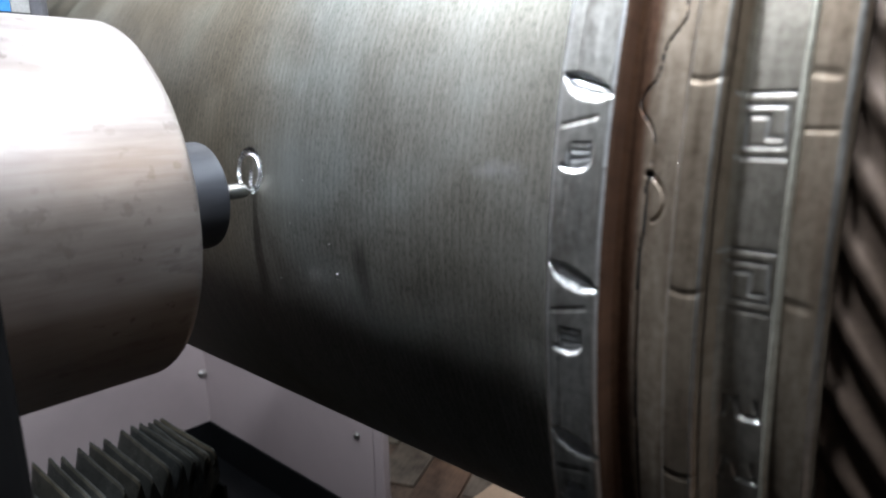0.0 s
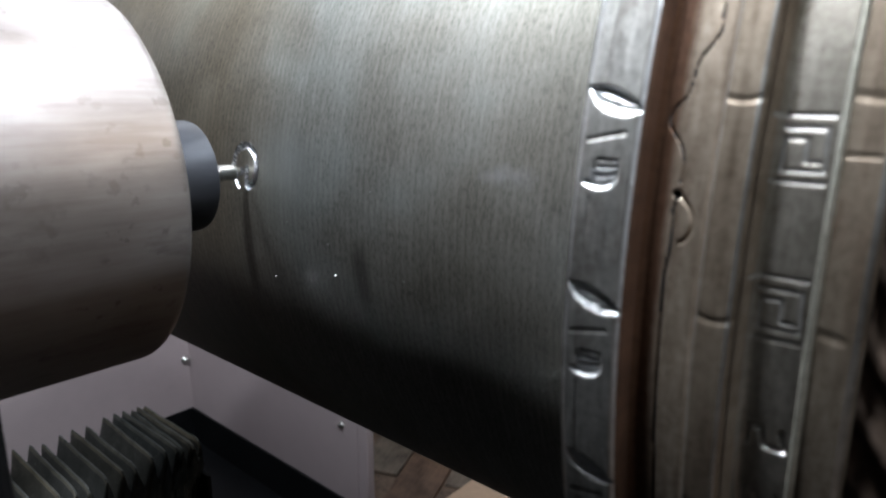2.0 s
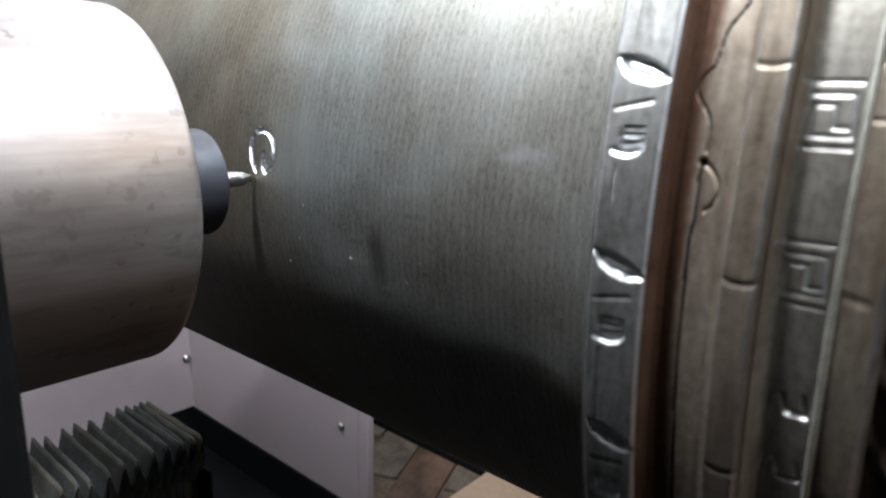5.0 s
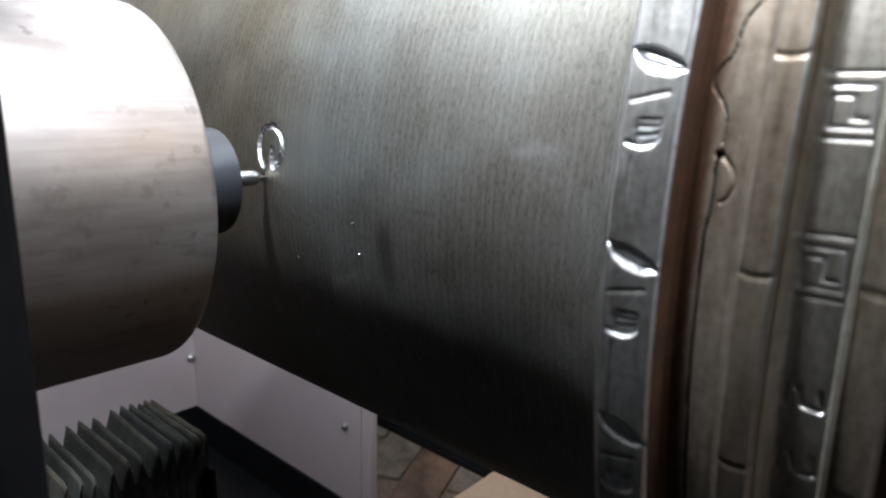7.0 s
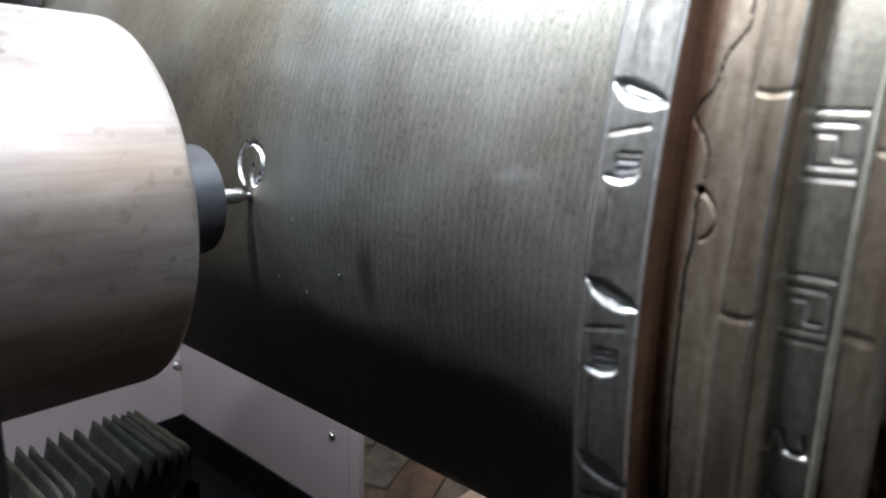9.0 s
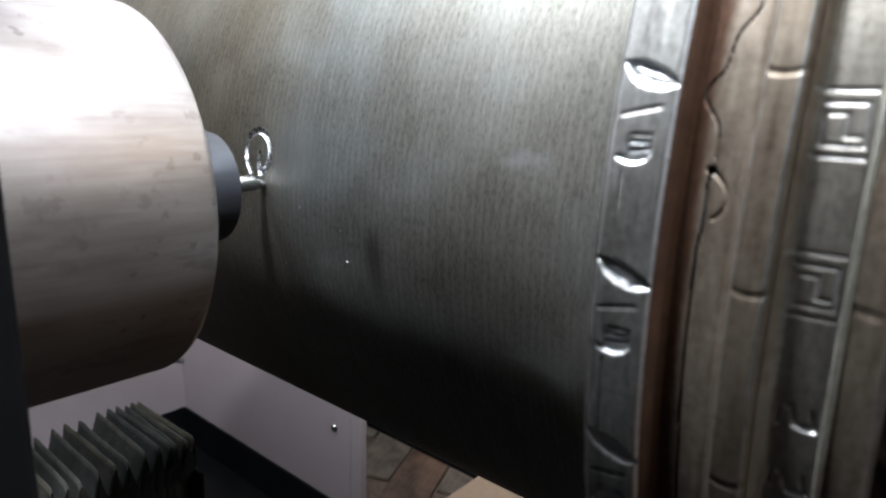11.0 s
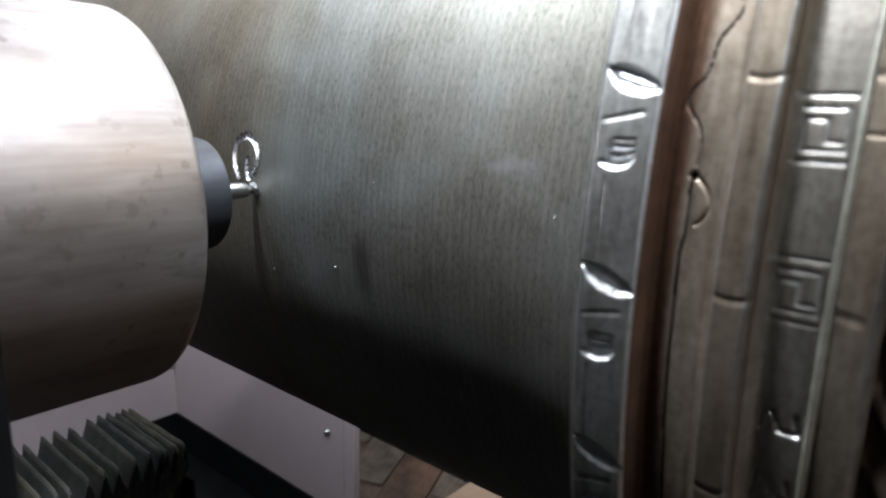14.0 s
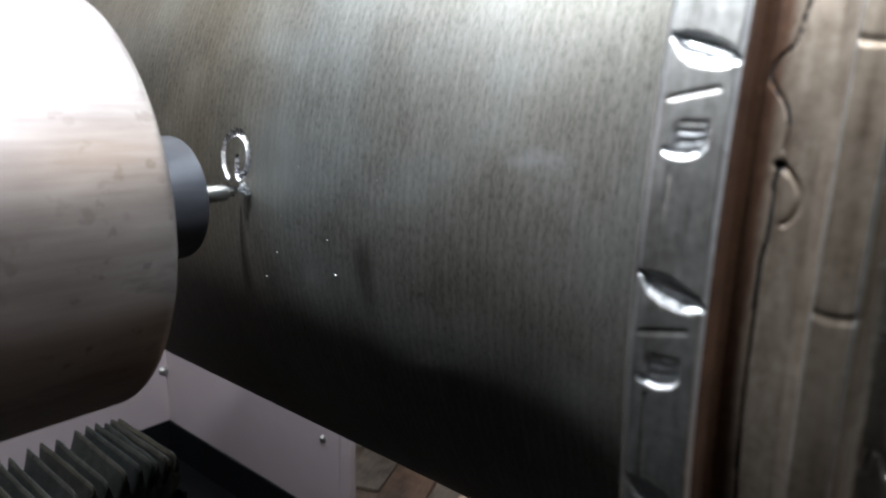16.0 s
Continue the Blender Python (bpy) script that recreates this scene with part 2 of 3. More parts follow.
TREAD = turned_steel("dark_brown_tread_steel", (0.038, 0.025, 0.017), (0.09, 0.065, 0.05), 0.5, 80, 0.0002, 0.5, metal=0.5)
CUT = plain("fresh_cut_steel", (0.74, 0.75, 0.76), 0.44, 1.0, 0.2, 600, 0.0004, 700)
FRETCUT = plain("worn_cut_steel", (0.50, 0.49, 0.47), 0.42, 1.0, 0.25, 500, 0.0002, 700)
CURLCUT = plain("rough_fresh_cut_steel", (0.80, 0.81, 0.82), 0.26, 1.0, 0.12, 700, 0.0009, 1300)
BURR = plain("dark_burr_steel", (0.13, 0.13, 0.13), 0.3, 1.0, 0.4, 800, 0.0002, 1500)
COLLET = plain("black_oxide_nut", (0.075, 0.08, 0.095), 0.38, 0.7, 0.15, 60, 0.00003, 900, (0.2, 1, 1))
CRUMB_GRAIN = plain("dull_steel_crumb_grain", (0.25, 0.255, 0.25), 0.42, 1.0, 0.3, 500)
SHANK = plain("carbide_shank", (0.55, 0.56, 0.57), 0.22, 1.0, 0.1, 200, 0.00001, 900)
TRAYPAINT = plain("scuffed_black_tray_paint", (0.005, 0.0055, 0.0065), 0.45, 0.0, 0.5, 14, 0.0002, 300, gloss=0.2)
BLACK = plain("black_painted_steel", (0.006, 0.006, 0.0065), 0.6, 0.0, 0.3, 12, 0.0001, 400, gloss=0.08)
PANEL = plain("lilac_grey_panel_paint", (0.46, 0.392, 0.402), 0.45, 0.0, 0.05, 3, 0.00005, 250)


def bellows_fabric(name, dark, light, dust):
    """Coated cloth, each fold with its own tone, worn blotches, weave and pale dust specks."""
    m, nt, b = start(name)
    info = nt.nodes.new("ShaderNodeObjectInfo")
    v = object_vec(nt)
    f = math_node(nt, "ADD", math_node(nt, "MULTIPLY", noise_fac(nt, v, 38, 5, 0.65), 0.7), math_node(nt, "MULTIPLY", noise_fac(nt, v, 320, 3, 0.6), 0.3))
    col = ramp(nt, f, [(0.34, dark), (0.66, light)])
    tone = nt.nodes.new("ShaderNodeMix")
    tone.data_type, tone.blend_type = "RGBA", "MULTIPLY"
    tone.inputs[0].default_value = 1.0
    nt.links.new(col, tone.inputs[6])
    nt.links.new(ramp(nt, info.outputs["Random"], [(0.0, (0.78, 0.84, 0.88)), (0.5, (1, 1, 0.98)), (1.0, (1.25, 1.15, 0.98))]), tone.inputs[7])
    speck = nt.nodes.new("ShaderNodeMix")
    speck.data_type = "RGBA"
    nt.links.new(ramp(nt, noise_fac(nt, v, 420, 2, 0.5), [(0.66, (0, 0, 0)), (0.71, (dust, dust, dust))]), speck.inputs[0])
    nt.links.new(tone.outputs[2], speck.inputs[6])
    speck.inputs[7].default_value = (0.22, 0.22, 0.20, 1)
    nt.links.new(speck.outputs[2], b.inputs["Base Color"])
    b.inputs["Roughness"].default_value = 0.65
    b.inputs["Specular IOR Level"].default_value = 0.25
    bump(nt, b, f, 0.7, 0.0012)
    return m


BELLOWS = bellows_fabric("black_bellows_fabric", (0.019, 0.020, 0.0195), (0.056, 0.057, 0.054), 0.7)
SEAM = bellows_fabric("worn_bellows_edge", (0.055, 0.051, 0.044), (0.155, 0.146, 0.122), 0.5)
BOLT = plain("zinc_bolt", (0.62, 0.62, 0.60), 0.3, 1.0, 0.1, 100)
CARD = plain("tan_cardboard", (0.52, 0.36, 0.25), 0.8, 0.0, 0.12, 14, 0.0002, 300)
FLOORMAT = plain("stained_concrete", (0.15, 0.10, 0.072), 0.6, 0.0, 0.85, 9, 0.001, 90)
PLASTER = plain("workshop_wall_paint", (0.055, 0.054, 0.052), 0.8, 0.0, 0.12, 1.2, 0.0005, 60)
CEIL = plain("ceiling_paint", (0.25, 0.25, 0.24), 0.85, 0.0, 0.06, 1.0)
GAP = plain("dark_seam_depth", (0.012, 0.009, 0.007), 0.8, 0.0, 0.3, 300)


def board_wood():
    """Worn floor boards, each with its own tone between grey and brown, dirty stains and grain along it."""
    m, nt, b = start("worn_floor_board")
    info = nt.nodes.new("ShaderNodeObjectInfo")
    tone = ramp(nt, info.outputs["Random"], [(0.0, (0.13, 0.075, 0.05)), (0.4, (0.19, 0.14, 0.105)), (0.7, (0.17, 0.145, 0.115)), (1.0, (0.15, 0.10, 0.075))])
    grain = noise_fac(nt, object_vec(nt, 3, 40, 1), 3, 5, 0.6)
    stain = noise_fac(nt, object_vec(nt), 11, 5, 0.65)
    f = math_node(nt, "ADD", math_node(nt, "MULTIPLY", grain, 0.35), math_node(nt, "MULTIPLY", stain, 0.65))
    mul = nt.nodes.new("ShaderNodeMix")
    mul.data_type, mul.blend_type = "RGBA", "MULTIPLY"
    mul.inputs[0].default_value = 1.0
    nt.links.new(tone, mul.inputs[6])
    nt.links.new(ramp(nt, f, [(0.38, (0.45, 0.42, 0.40)), (0.52, (1, 1, 1)), (0.66, (1.5, 1.45, 1.4))]), mul.inputs[7])
    nt.links.new(mul.outputs[2], b.inputs["Base Color"])
    b.inputs["Roughness"].default_value = 0.6
    bump(nt, b, f, 0.6, 0.0008)
    return m


BOARD = board_wood()
BLUE = plain("blue_plastic", (0.03, 0.16, 0.42), 0.4, 0.0, 0.25, 60)
SEAMGREY = plain("pale_grey_label", (0.22, 0.22, 0.22), 0.6, 0.0, 0.3, 80)
HOSE = plain("dark_grey_hose", (0.06, 0.06, 0.07), 0.5, 0.0, 0.3, 60)


# old stains on the housing: place, radius, strength
STAINS = [
    (-0.0711, -0.0615, 0.0153, 0.0016, 0.55),
    (-0.0630, -0.0610, 0.0172, 0.0007, 0.75),
    (-0.0826, -0.0565, 0.0288, 0.0010, 0.35),
    (-0.0788, -0.0571, 0.0276, 0.0016, 0.35),
    (-0.0747, -0.0620, 0.0133, 0.0009, 0.40),
    (-0.0744, -0.0634, 0.0017, 0.0007, 0.60),
    (-0.0773, -0.0596, 0.0216, 0.0009, 0.40),
    (-0.1052, -0.0630, 0.0069, 0.0026, 0.50),
    (-0.1006, -0.0630, 0.0073, 0.0021, 0.60),
    (-0.0793, -0.0631, 0.0066, 0.0015, 0.50),
    (-0.0848, -0.0627, 0.0097, 0.0014, 0.30),
    (-0.0611, -0.0565, 0.0288, 0.0016, 0.55),
    (-0.0763, -0.0628, 0.0090, 0.0010, 0.40),
    (-0.0961, -0.0567, 0.0283, 0.0010, 0.35),
    (-0.0997, -0.0628, -0.0086, 0.0023, 0.30),
    (-0.0706, -0.0631, 0.0061, 0.0012, 0.30),
]


def housing_steel():
    """Brushed spindle housing: streaks along its length, scratches, small corroded spots."""
    m, nt, b = start("brushed_housing_steel")
    even = object_vec(nt)
    streak = noise_fac(nt, object_vec(nt, 14, 260, 260), 2.4, 5, 0.65)
    wide = noise_fac(nt, object_vec(nt, 5, 14, 14), 4.0, 5)
    f = math_node(nt, "ADD", math_node(nt, "MULTIPLY", streak, 0.28), math_node(nt, "MULTIPLY", wide, 0.72))
    col = ramp(nt, f, [(0.36, (0.30, 0.262, 0.248)), (0.5, (0.39, 0.352, 0.338)), (0.64, (0.46, 0.43, 0.42))])
    mix = nt.nodes.new("ShaderNodeMix")
    mix.data_type = "RGBA"
    spots = ramp(nt, noise_fac(nt, even, 180, 4, 0.6), [(0.625, (0, 0, 0)), (0.67, (0.55, 0.55, 0.55))])
    smears = ramp(nt, noise_fac(nt, object_vec(nt, 30, 90, 90), 1.0, 5, 0.7), [(0.57, (0, 0, 0)), (0.70, (0.6, 0.6, 0.6))])
    spots = math_node(nt, "MAXIMUM", spots, smears)
    ragged = math_node(nt, "MULTIPLY", math_node(nt, "SUBTRACT", noise_fac(nt, even, 420, 4, 0.65), 0.5), 0.011)
    stained = None
    for sx, sy, sz, radius, strength in STAINS:
        gap = nt.nodes.new("ShaderNodeVectorMath")
        gap.operation = "DISTANCE"
        nt.links.new(even, gap.inputs[0])
        gap.inputs[1].default_value = (sx, sy, sz)
        near = math_node(nt, "SUBTRACT", 1.0, math_node(nt, "MULTIPLY", math_node(nt, "ADD", gap.outputs["Value"], ragged), 1.0 / (radius * 1.25)))
        one = math_node(nt, "MULTIPLY", math_node(nt, "MINIMUM", math_node(nt, "MAXIMUM", math_node(nt, "MULTIPLY", near, 1.7), 0.0), 1.0), strength * 0.6)
        stained = one if stained is None else math_node(nt, "MAXIMUM", stained, one)
    area = ramp(nt, noise_fac(nt, even, 16, 3), [(0.40, (0.10, 0.10, 0.10)), (0.56, (1, 1, 1))])
    nt.links.new(math_node(nt, "MAXIMUM", math_node(nt, "MULTIPLY", spots, area), stained), mix.inputs[0])
    nt.links.new(col, mix.inputs[6])
    mix.inputs[7].default_value = (0.15, 0.125, 0.11, 1)
    nt.links.new(mix.outputs[2], b.inputs["Base Color"])
    b.inputs["Metallic"].default_value = 0.9
    nt.links.new(math_node(nt, "ADD", math_node(nt, "MULTIPLY", f, 0.3), 0.30), b.inputs["Roughness"])
    bump(nt, b, streak, 0.5, 0.00003)
    return m


HOUSING = housing_steel()


def glow(name, c, strength):
    m, nt, b = start(name)
    b.inputs["Base Color"].default_value = (0.8, 0.8, 0.8, 1)
    b.inputs["Emission Color"].default_value = (*c, 1)
    b.inputs["Emission Strength"].default_value = strength
    return m


# ---- mesh helpers ----
def part(name, bm, material, parent, label=""):
    """Links a bmesh as one mesh object under a thing or a part."""
    me = bpy.data.meshes.new(name)
    bm.to_mesh(me)
    bm.free()
    for one in material if isinstance(material, (list, tuple)) else (material,):
        me.materials.append(one)
    ob = new(name, me)
    ob.parent = parent
    if label:
        ob["label"] = label
    return ob


def thing(name, label, category, at=(0, 0, 0), group="", kind=""):
    ob = new(name)
    ob.location = at
    ob.empty_display_size = 0.05
    return tagged(ob, label, category, group, kind)


def box(bm, x0, x1, y0, y1, z0, z1, bevel=0.0):
    made = bmesh.ops.create_cube(bm, size=1, matrix=Matrix.Translation(((x0 + x1) / 2, (y0 + y1) / 2, (z0 + z1) / 2)) @ Matrix.Diagonal((x1 - x0, y1 - y0, z1 - z0, 1)))
    if bevel:
        edges = list({e for v in made["verts"] for e in v.link_edges})
        bmesh.ops.bevel(bm, geom=edges, offset=bevel, segments=2, affect="EDGES", profile=0.5)
    return bm


def boxed(*a, **k):
    return box(bmesh.new(), *a, **k)


def turned(profile, axis="x", n=96, smooth=True):
    """A body of revolution from (along, radius) pairs."""
    bm = bmesh.new()
    rings = []
    for a, r in profile:
        ring = []
        for i in range(n):
            w = 2 * math.pi * i / n
            c, s = max(r, 1e-5) * math.cos(w), max(r, 1e-5) * math.sin(w)
            ring.append(bm.verts.new((a, c, s) if axis == "x" else ((s, a, c) if axis == "y" else (c, s, a))))
        rings.append(ring)
    for p, q in zip(rings, rings[1:]):
        for i in range(n):
            face = bm.faces.new((p[i], p[(i + 1) % n], q[(i + 1) % n], q[i]))
            face.smooth = smooth
    bm.faces.new(rings[0][::-1])
    bm.faces.new(rings[-1])
    bmesh.ops.recalc_face_normals(bm, faces=bm.faces)
    return bm


def sharp_by_angle(ob, degrees=35):
    ob.data.set_sharp_from_angle(angle=radians(degrees))


def tube(bm, points, radius, n=8):
    """A round rod along points."""
    pts = [Vector(q) for q in points]
    rings = []
    for i, q in enumerate(pts):
        d = (pts[min(i + 1, len(pts) - 1)] - pts[max(i - 1, 0)]).normalized()
        side = d.cross(Vector((0.3, 0.2, 1))).normalized()
        up = d.cross(side)
        rings.append([bm.verts.new(q + radius * (math.cos(2 * math.pi * k / n) * side + math.sin(2 * math.pi * k / n) * up)) for k in range(n)])
    for p, q in zip(rings, rings[1:]):
        for k in range(n):
            bm.faces.new((p[k], p[(k + 1) % n], q[(k + 1) % n], q[k])).smooth = True
    bm.faces.new(rings[0][::-1])
    bm.faces.new(rings[-1])
    return bm


# ---- the room: its walls and ceiling are unseen, dark to return little light ----
def structure(name, bm, material, label, category):
    ob = part(name, bm, material, None)
    return tagged(ob, label, category, kind="structure")


structure("floor", boxed(-3.5, 4, -3.5, 4, -0.1, 0), FLOORMAT, "brown and grey stained workshop concrete floor", "floor")
structure("wall_north", boxed(-3.5, 4, 4, 4.15, 0, 3.2), PLASTER, "dull painted workshop wall", "wall")
structure("wall_south", boxed(-3.5, 4, -3.65, -3.5, 0, 3.2), PLASTER, "dull painted workshop wall", "wall")
structure("wall_east", boxed(4, 4.15, -3.5, 4, 0, 3.2), PLASTER, "dull painted workshop wall", "wall")
structure("wall_west", boxed(-3.65, -3.5, -3.5, 4, 0, 3.2), PLASTER, "dull painted workshop wall", "wall")
structure("ceiling", boxed(-3.65, 4.15, -3.65, 4.15, 3.2, 3.3), CEIL, "pale painted workshop ceiling", "ceiling")
GLOW = glow("fill_lamp_diffuser", LIGHT, 6.0)
BAR = glow("added_bar_diffuser", LIGHT, 25.0)
for lx, ly, sx, sy, watts in FILL_LAMPS:
    lamp = thing("fill_lamp", "white rectangular lamp added unseen as fill under the ceiling", "lamp", (lx, ly, 3.2), "ceiling lamps")
    part("frame", boxed(-sx / 2 - 0.03, sx / 2 + 0.03, -sy / 2 - 0.03, sy / 2 + 0.03, -0.04, 0, 0.004), CEIL, lamp)
    part("diffuser", boxed(-sx / 2, sx / 2, -sy / 2, sy / 2, -0.046, -0.041), GLOW, lamp)
for lx, ly, lz, tilt, length, watts in ADDED_BARS:
    lamp = thing("added_light_bar", "slim LED bar added unseen over the machine as a light source", "lamp", (lx, ly, lz), "work lights")
    lamp.rotation_euler = (radians(tilt), 0, 0)
    part("casing", boxed(-length / 2 - 0.01, length / 2 + 0.01, -0.045, 0.045, 0.0, 0.035, 0.004), BLACK, lamp)
    part("diffuser", boxed(-length / 2, length / 2, -0.035, 0.035, -0.004, -0.0005), BAR, lamp)
    for k in (-0.4, 0.4):
        part("rod", boxed(k * length - 0.004, k * length + 0.004, -0.004, 0.004, 0.0355, (3.2 - lz) / math.cos(radians(tilt))), BLACK, lamp)


# ---- the roller ----
def polyline_distance(s, v, pts):
    """Distance of the points (s, v) from a polyline."""
    best = np.full(np.shape(s), 1e9)
    for (a, b), (c, d) in zip(pts, pts[1:]):
        ex, ey = c - a, d - b
        k = np.clip(((s - a) * ex + (v - b) * ey) / (ex * ex + ey * ey), 0, 1)
        best = np.minimum(best, np.hypot(s - a - k * ex, v - b - k * ey))
    return best


def smooth_line(pts, n=6):
    """A rounded line through the points."""
    out = []
    P = [np.array(q, float) for q in pts]
    for i in range(len(P) - 1):
        a, b, c, d = P[max(i - 1, 0)], P[i], P[i + 1], P[min(i + 2, len(P) - 1)]
        for k in range(n):
            t = k / n
            out.append(tuple(0.5 * (2 * b + (c - a) * t + (2 * a - 5 * b + 4 * c - d) * t * t + (3 * b - a - 3 * c + d) * t ** 3)))
    return out + [tuple(P[-1])]


def groove(dist, half, depth, flank):
    """Depth of a groove with sloping flanks, at a distance from its middle line."""
    return -depth * np.clip((half - dist) / flank, 0, 1)


def sleeve(name, ys, thetas, radius, relief, mats, pick, parent, label="", edges=()):
    """A ring of the roller: a grid round the axis with real relief. radius(y) in metres, relief(s, y) in metres;
    pick(relief) gives the material's number."""
    ys, thetas = np.asarray(ys), np.asarray(thetas)
    r0 = radius(ys)
    T, Y = np.meshgrid(thetas, ys, indexing="ij")
    rad = np.broadcast_to(r0, T.shape)
    h = relief(T * rad * 1000, Y) if relief else np.zeros(T.shape)
    rr = rad + h
    co = np.stack((-rr * np.cos(T), Y, rr * np.sin(T)), -1).reshape(-1, 3)
    n, m = T.shape
    i = np.arange(n)
    j = (i + 1) % n
    k = np.arange(m - 1)
    a = (i[:, None] * m + k).ravel()
    b = (j[:, None] * m + k).ravel()
    faces = np.stack((a, a + 1, b + 1, b), 1)
    me = bpy.data.meshes.new(name)
    me.from_pydata(co.tolist(), [], faces.tolist())
    me.polygons.foreach_set("use_smooth", np.ones(len(faces), bool))
    for one in mats:
        me.materials.append(one)
    if pick is not None:
        hf = h.ravel()
        hm = hf[faces].min(1)
        me.polygons.foreach_set("material_index", pick(hm).astype(np.int32))
    if edges:
        mid = np.tile((ys[:-1] + ys[1:]) / 2, n)
        slot = np.zeros(len(faces), np.int32)
        me.polygons.foreach_get("material_index", slot)
        for e0, e1, number in edges:
            slot[(-mid > e0) & (-mid < e1) & (slot == 0)] = number
        me.polygons.foreach_set("material_index", slot)
    me.update()
    ob = new(name, me)
    ob.parent = parent
    if label:
        ob["label"] = label
    return ob


def around(fine0, fine1, step, coarse=90):
    """Angles of a full turn, fine between two angles."""
    n = max(2, int((fine1 - fine0) / step))
    a = np.linspace(fine0, fine1, n)
    b = np.linspace(fine1, fine0 + 2 * math.pi, coarse + 2)[1:-1]
    return np.concatenate((a, b))


roller = thing("embossing_roller", "large machined steel roller with stepped patterned rings being engraved", "roller", (0, 0, H))

# the engraved curl: millimetres round the roller and along it
CURL = smooth_line([(4.9, 7.2), (7.6, 9.1), (10.6, 10.1), (13.5, 10.4), (16.1, 9.9), (18.6, 8.7), (20.4, 6.7), (21.6, 4.4), (22.0, 1.9), (21.6, -0.6),
                    (20.2, -2.8), (18.6, -4.7), (16.5, -5.8), (14.0, -6.2), (11.6, -6.0), (9.3, -5.2), (7.3, -3.8), (5.9, -1.9), (5.0, 0.6), (8.1, 1.3), (12.4, 0.9)], 4)


def barrel_relief(s, y):
    v = y * 1000
    d = polyline_distance(s, v, CURL)
    wob = 0.16 * np.sin(s * 7.0 + v * 3) + 0.12 * np.sin(v * 9 - s * 4)
    cut = groove(d, 1.55 + wob * 0.5, 0.0010, 0.8)
    chatter = np.where(d < 0.8, 0.00036 * np.sin(s * 11 + 2 * np.sin(v * 5)) * np.sin(v * 8 + s * 3), 0)
    lip = 0.00016 * np.exp(-((d - 1.75) / 0.22) ** 2) * (1 + np.sin(s * 5 + v * 7)) / 2
    return cut + chatter + lip


def barrel_radius(y):
    """The barrel swells a little towards the patterned ring."""
    return R + 2.6 * np.clip(-y - 0.118, 0, 1) ** 2


by = np.concatenate((np.linspace(-0.176, -0.010, 40)[:-1], np.linspace(-0.010, 0.014, 110)[:-1], np.linspace(0.014, 0.46, 70)))
barrel = sleeve("barrel", by, np.concatenate((around(0.015, 0.14, 0.0013, 200),)), barrel_radius, barrel_relief,
                [BARREL, CURLCUT], lambda h: h < -0.00012, roller, "grey machined barrel with fine turning marks and a bright engraved curl")
part("end_plate", turned([(0.46, 0.05), (0.46, R), (0.475, R - 0.004), (0.475, 0.05)], "y"), DULL, roller)
part("shaft", turned([(-0.62, 0.045), (-0.35, 0.045), (0.475, 0.045), (0.56, 0.045)], "y", 48), DULL, roller)

RINGS_T = around(-0.40, 0.46, 0.0015, 90)
PITCH = 37.35                                     # millimetres from one scoop to the next


def ring_relief(s, y):
    """Scoops, dashes, notched squares and a thin scribed line, repeated round the ring."""
    v = (-y - 0.1762) * 1000
    q = np.mod(s - 7.6 + PITCH * 0.85, PITCH) - PITCH * 0.85     # 0 at a scoop's tip, down to minus one pitch
    h = np.zeros(np.shape(s))
    up = np.interp(v, [1.1, 4.0, 7.5, 10.7, 11.9], [0.0, 0.4, -0.7, -2.4, -4.4])
    low = np.interp(v, [1.1, 2.9, 4.9, 7.4, 9.4, 11.9], [-0.3, -3.6, -4.9, -5.6, -5.7, -4.6])
    u = (up - q) / np.maximum(up - low, 0.05)
    inside = (u > 0) & (u < 1) & (v > 1.1) & (v < 11.9)
    depth = np.where(u < 0.13, u / 0.13, np.where(u < 0.5, 1 - 0.62 * (u - 0.13) / 0.37, np.where(u < 0.57, 0.38 + 0.36 * (u - 0.5) / 0.07, 0.74 * (1 - u) / 0.43)))
    tear = 0.00034 * np.sin(q * 9.0 + 1.5 * np.sin(v * 2.3)) * (0.5 + 0.5 * np.sin(v * 1.7 + np.floor(s / PITCH) * 2.0)) + 0.0001 * np.sin(v * 6.1 + q * 3.0)
    h = np.where(inside, -0.0014 * depth + tear * np.clip(depth * 3, 0, 1), h)
    dash = polyline_distance(q, v, [(-10.0, 2.4), (-9.2, 6.0), (-8.5, 9.5)])
    h += groove(dash, 0.6, 0.00026, 0.5)
    floor_line = np.interp(v, [2.0, 4.0, 6.0, 8.0, 9.2], [-18.2, -19.1, -19.3, -18.6, -17.2])
    k = (-13.2 - q) / (-13.2 - floor_line)
    pocket = (k > 0) & (k < 1) & (v > 2.2 + 1.4 * (k < 0.8)) & (v < 9.2)
    h = np.where(pocket, -0.0010 * np.where(k < 0.86, k * 0.8, (1 - k) / 0.14 * 0.9) - np.where((k < 0.72) & (v > 4.6), 0.00022 * (np.sin(k * 26) > 0.2), 0), h)
    h += np.where((q < -20.6) | (q > 0.6), groove(np.abs(v - 3.9), 0.32, 0.00026, 0.25), 0)
    h += groove(np.abs(v - 1.1), 0.28, 0.0005, 0.2)
    return h


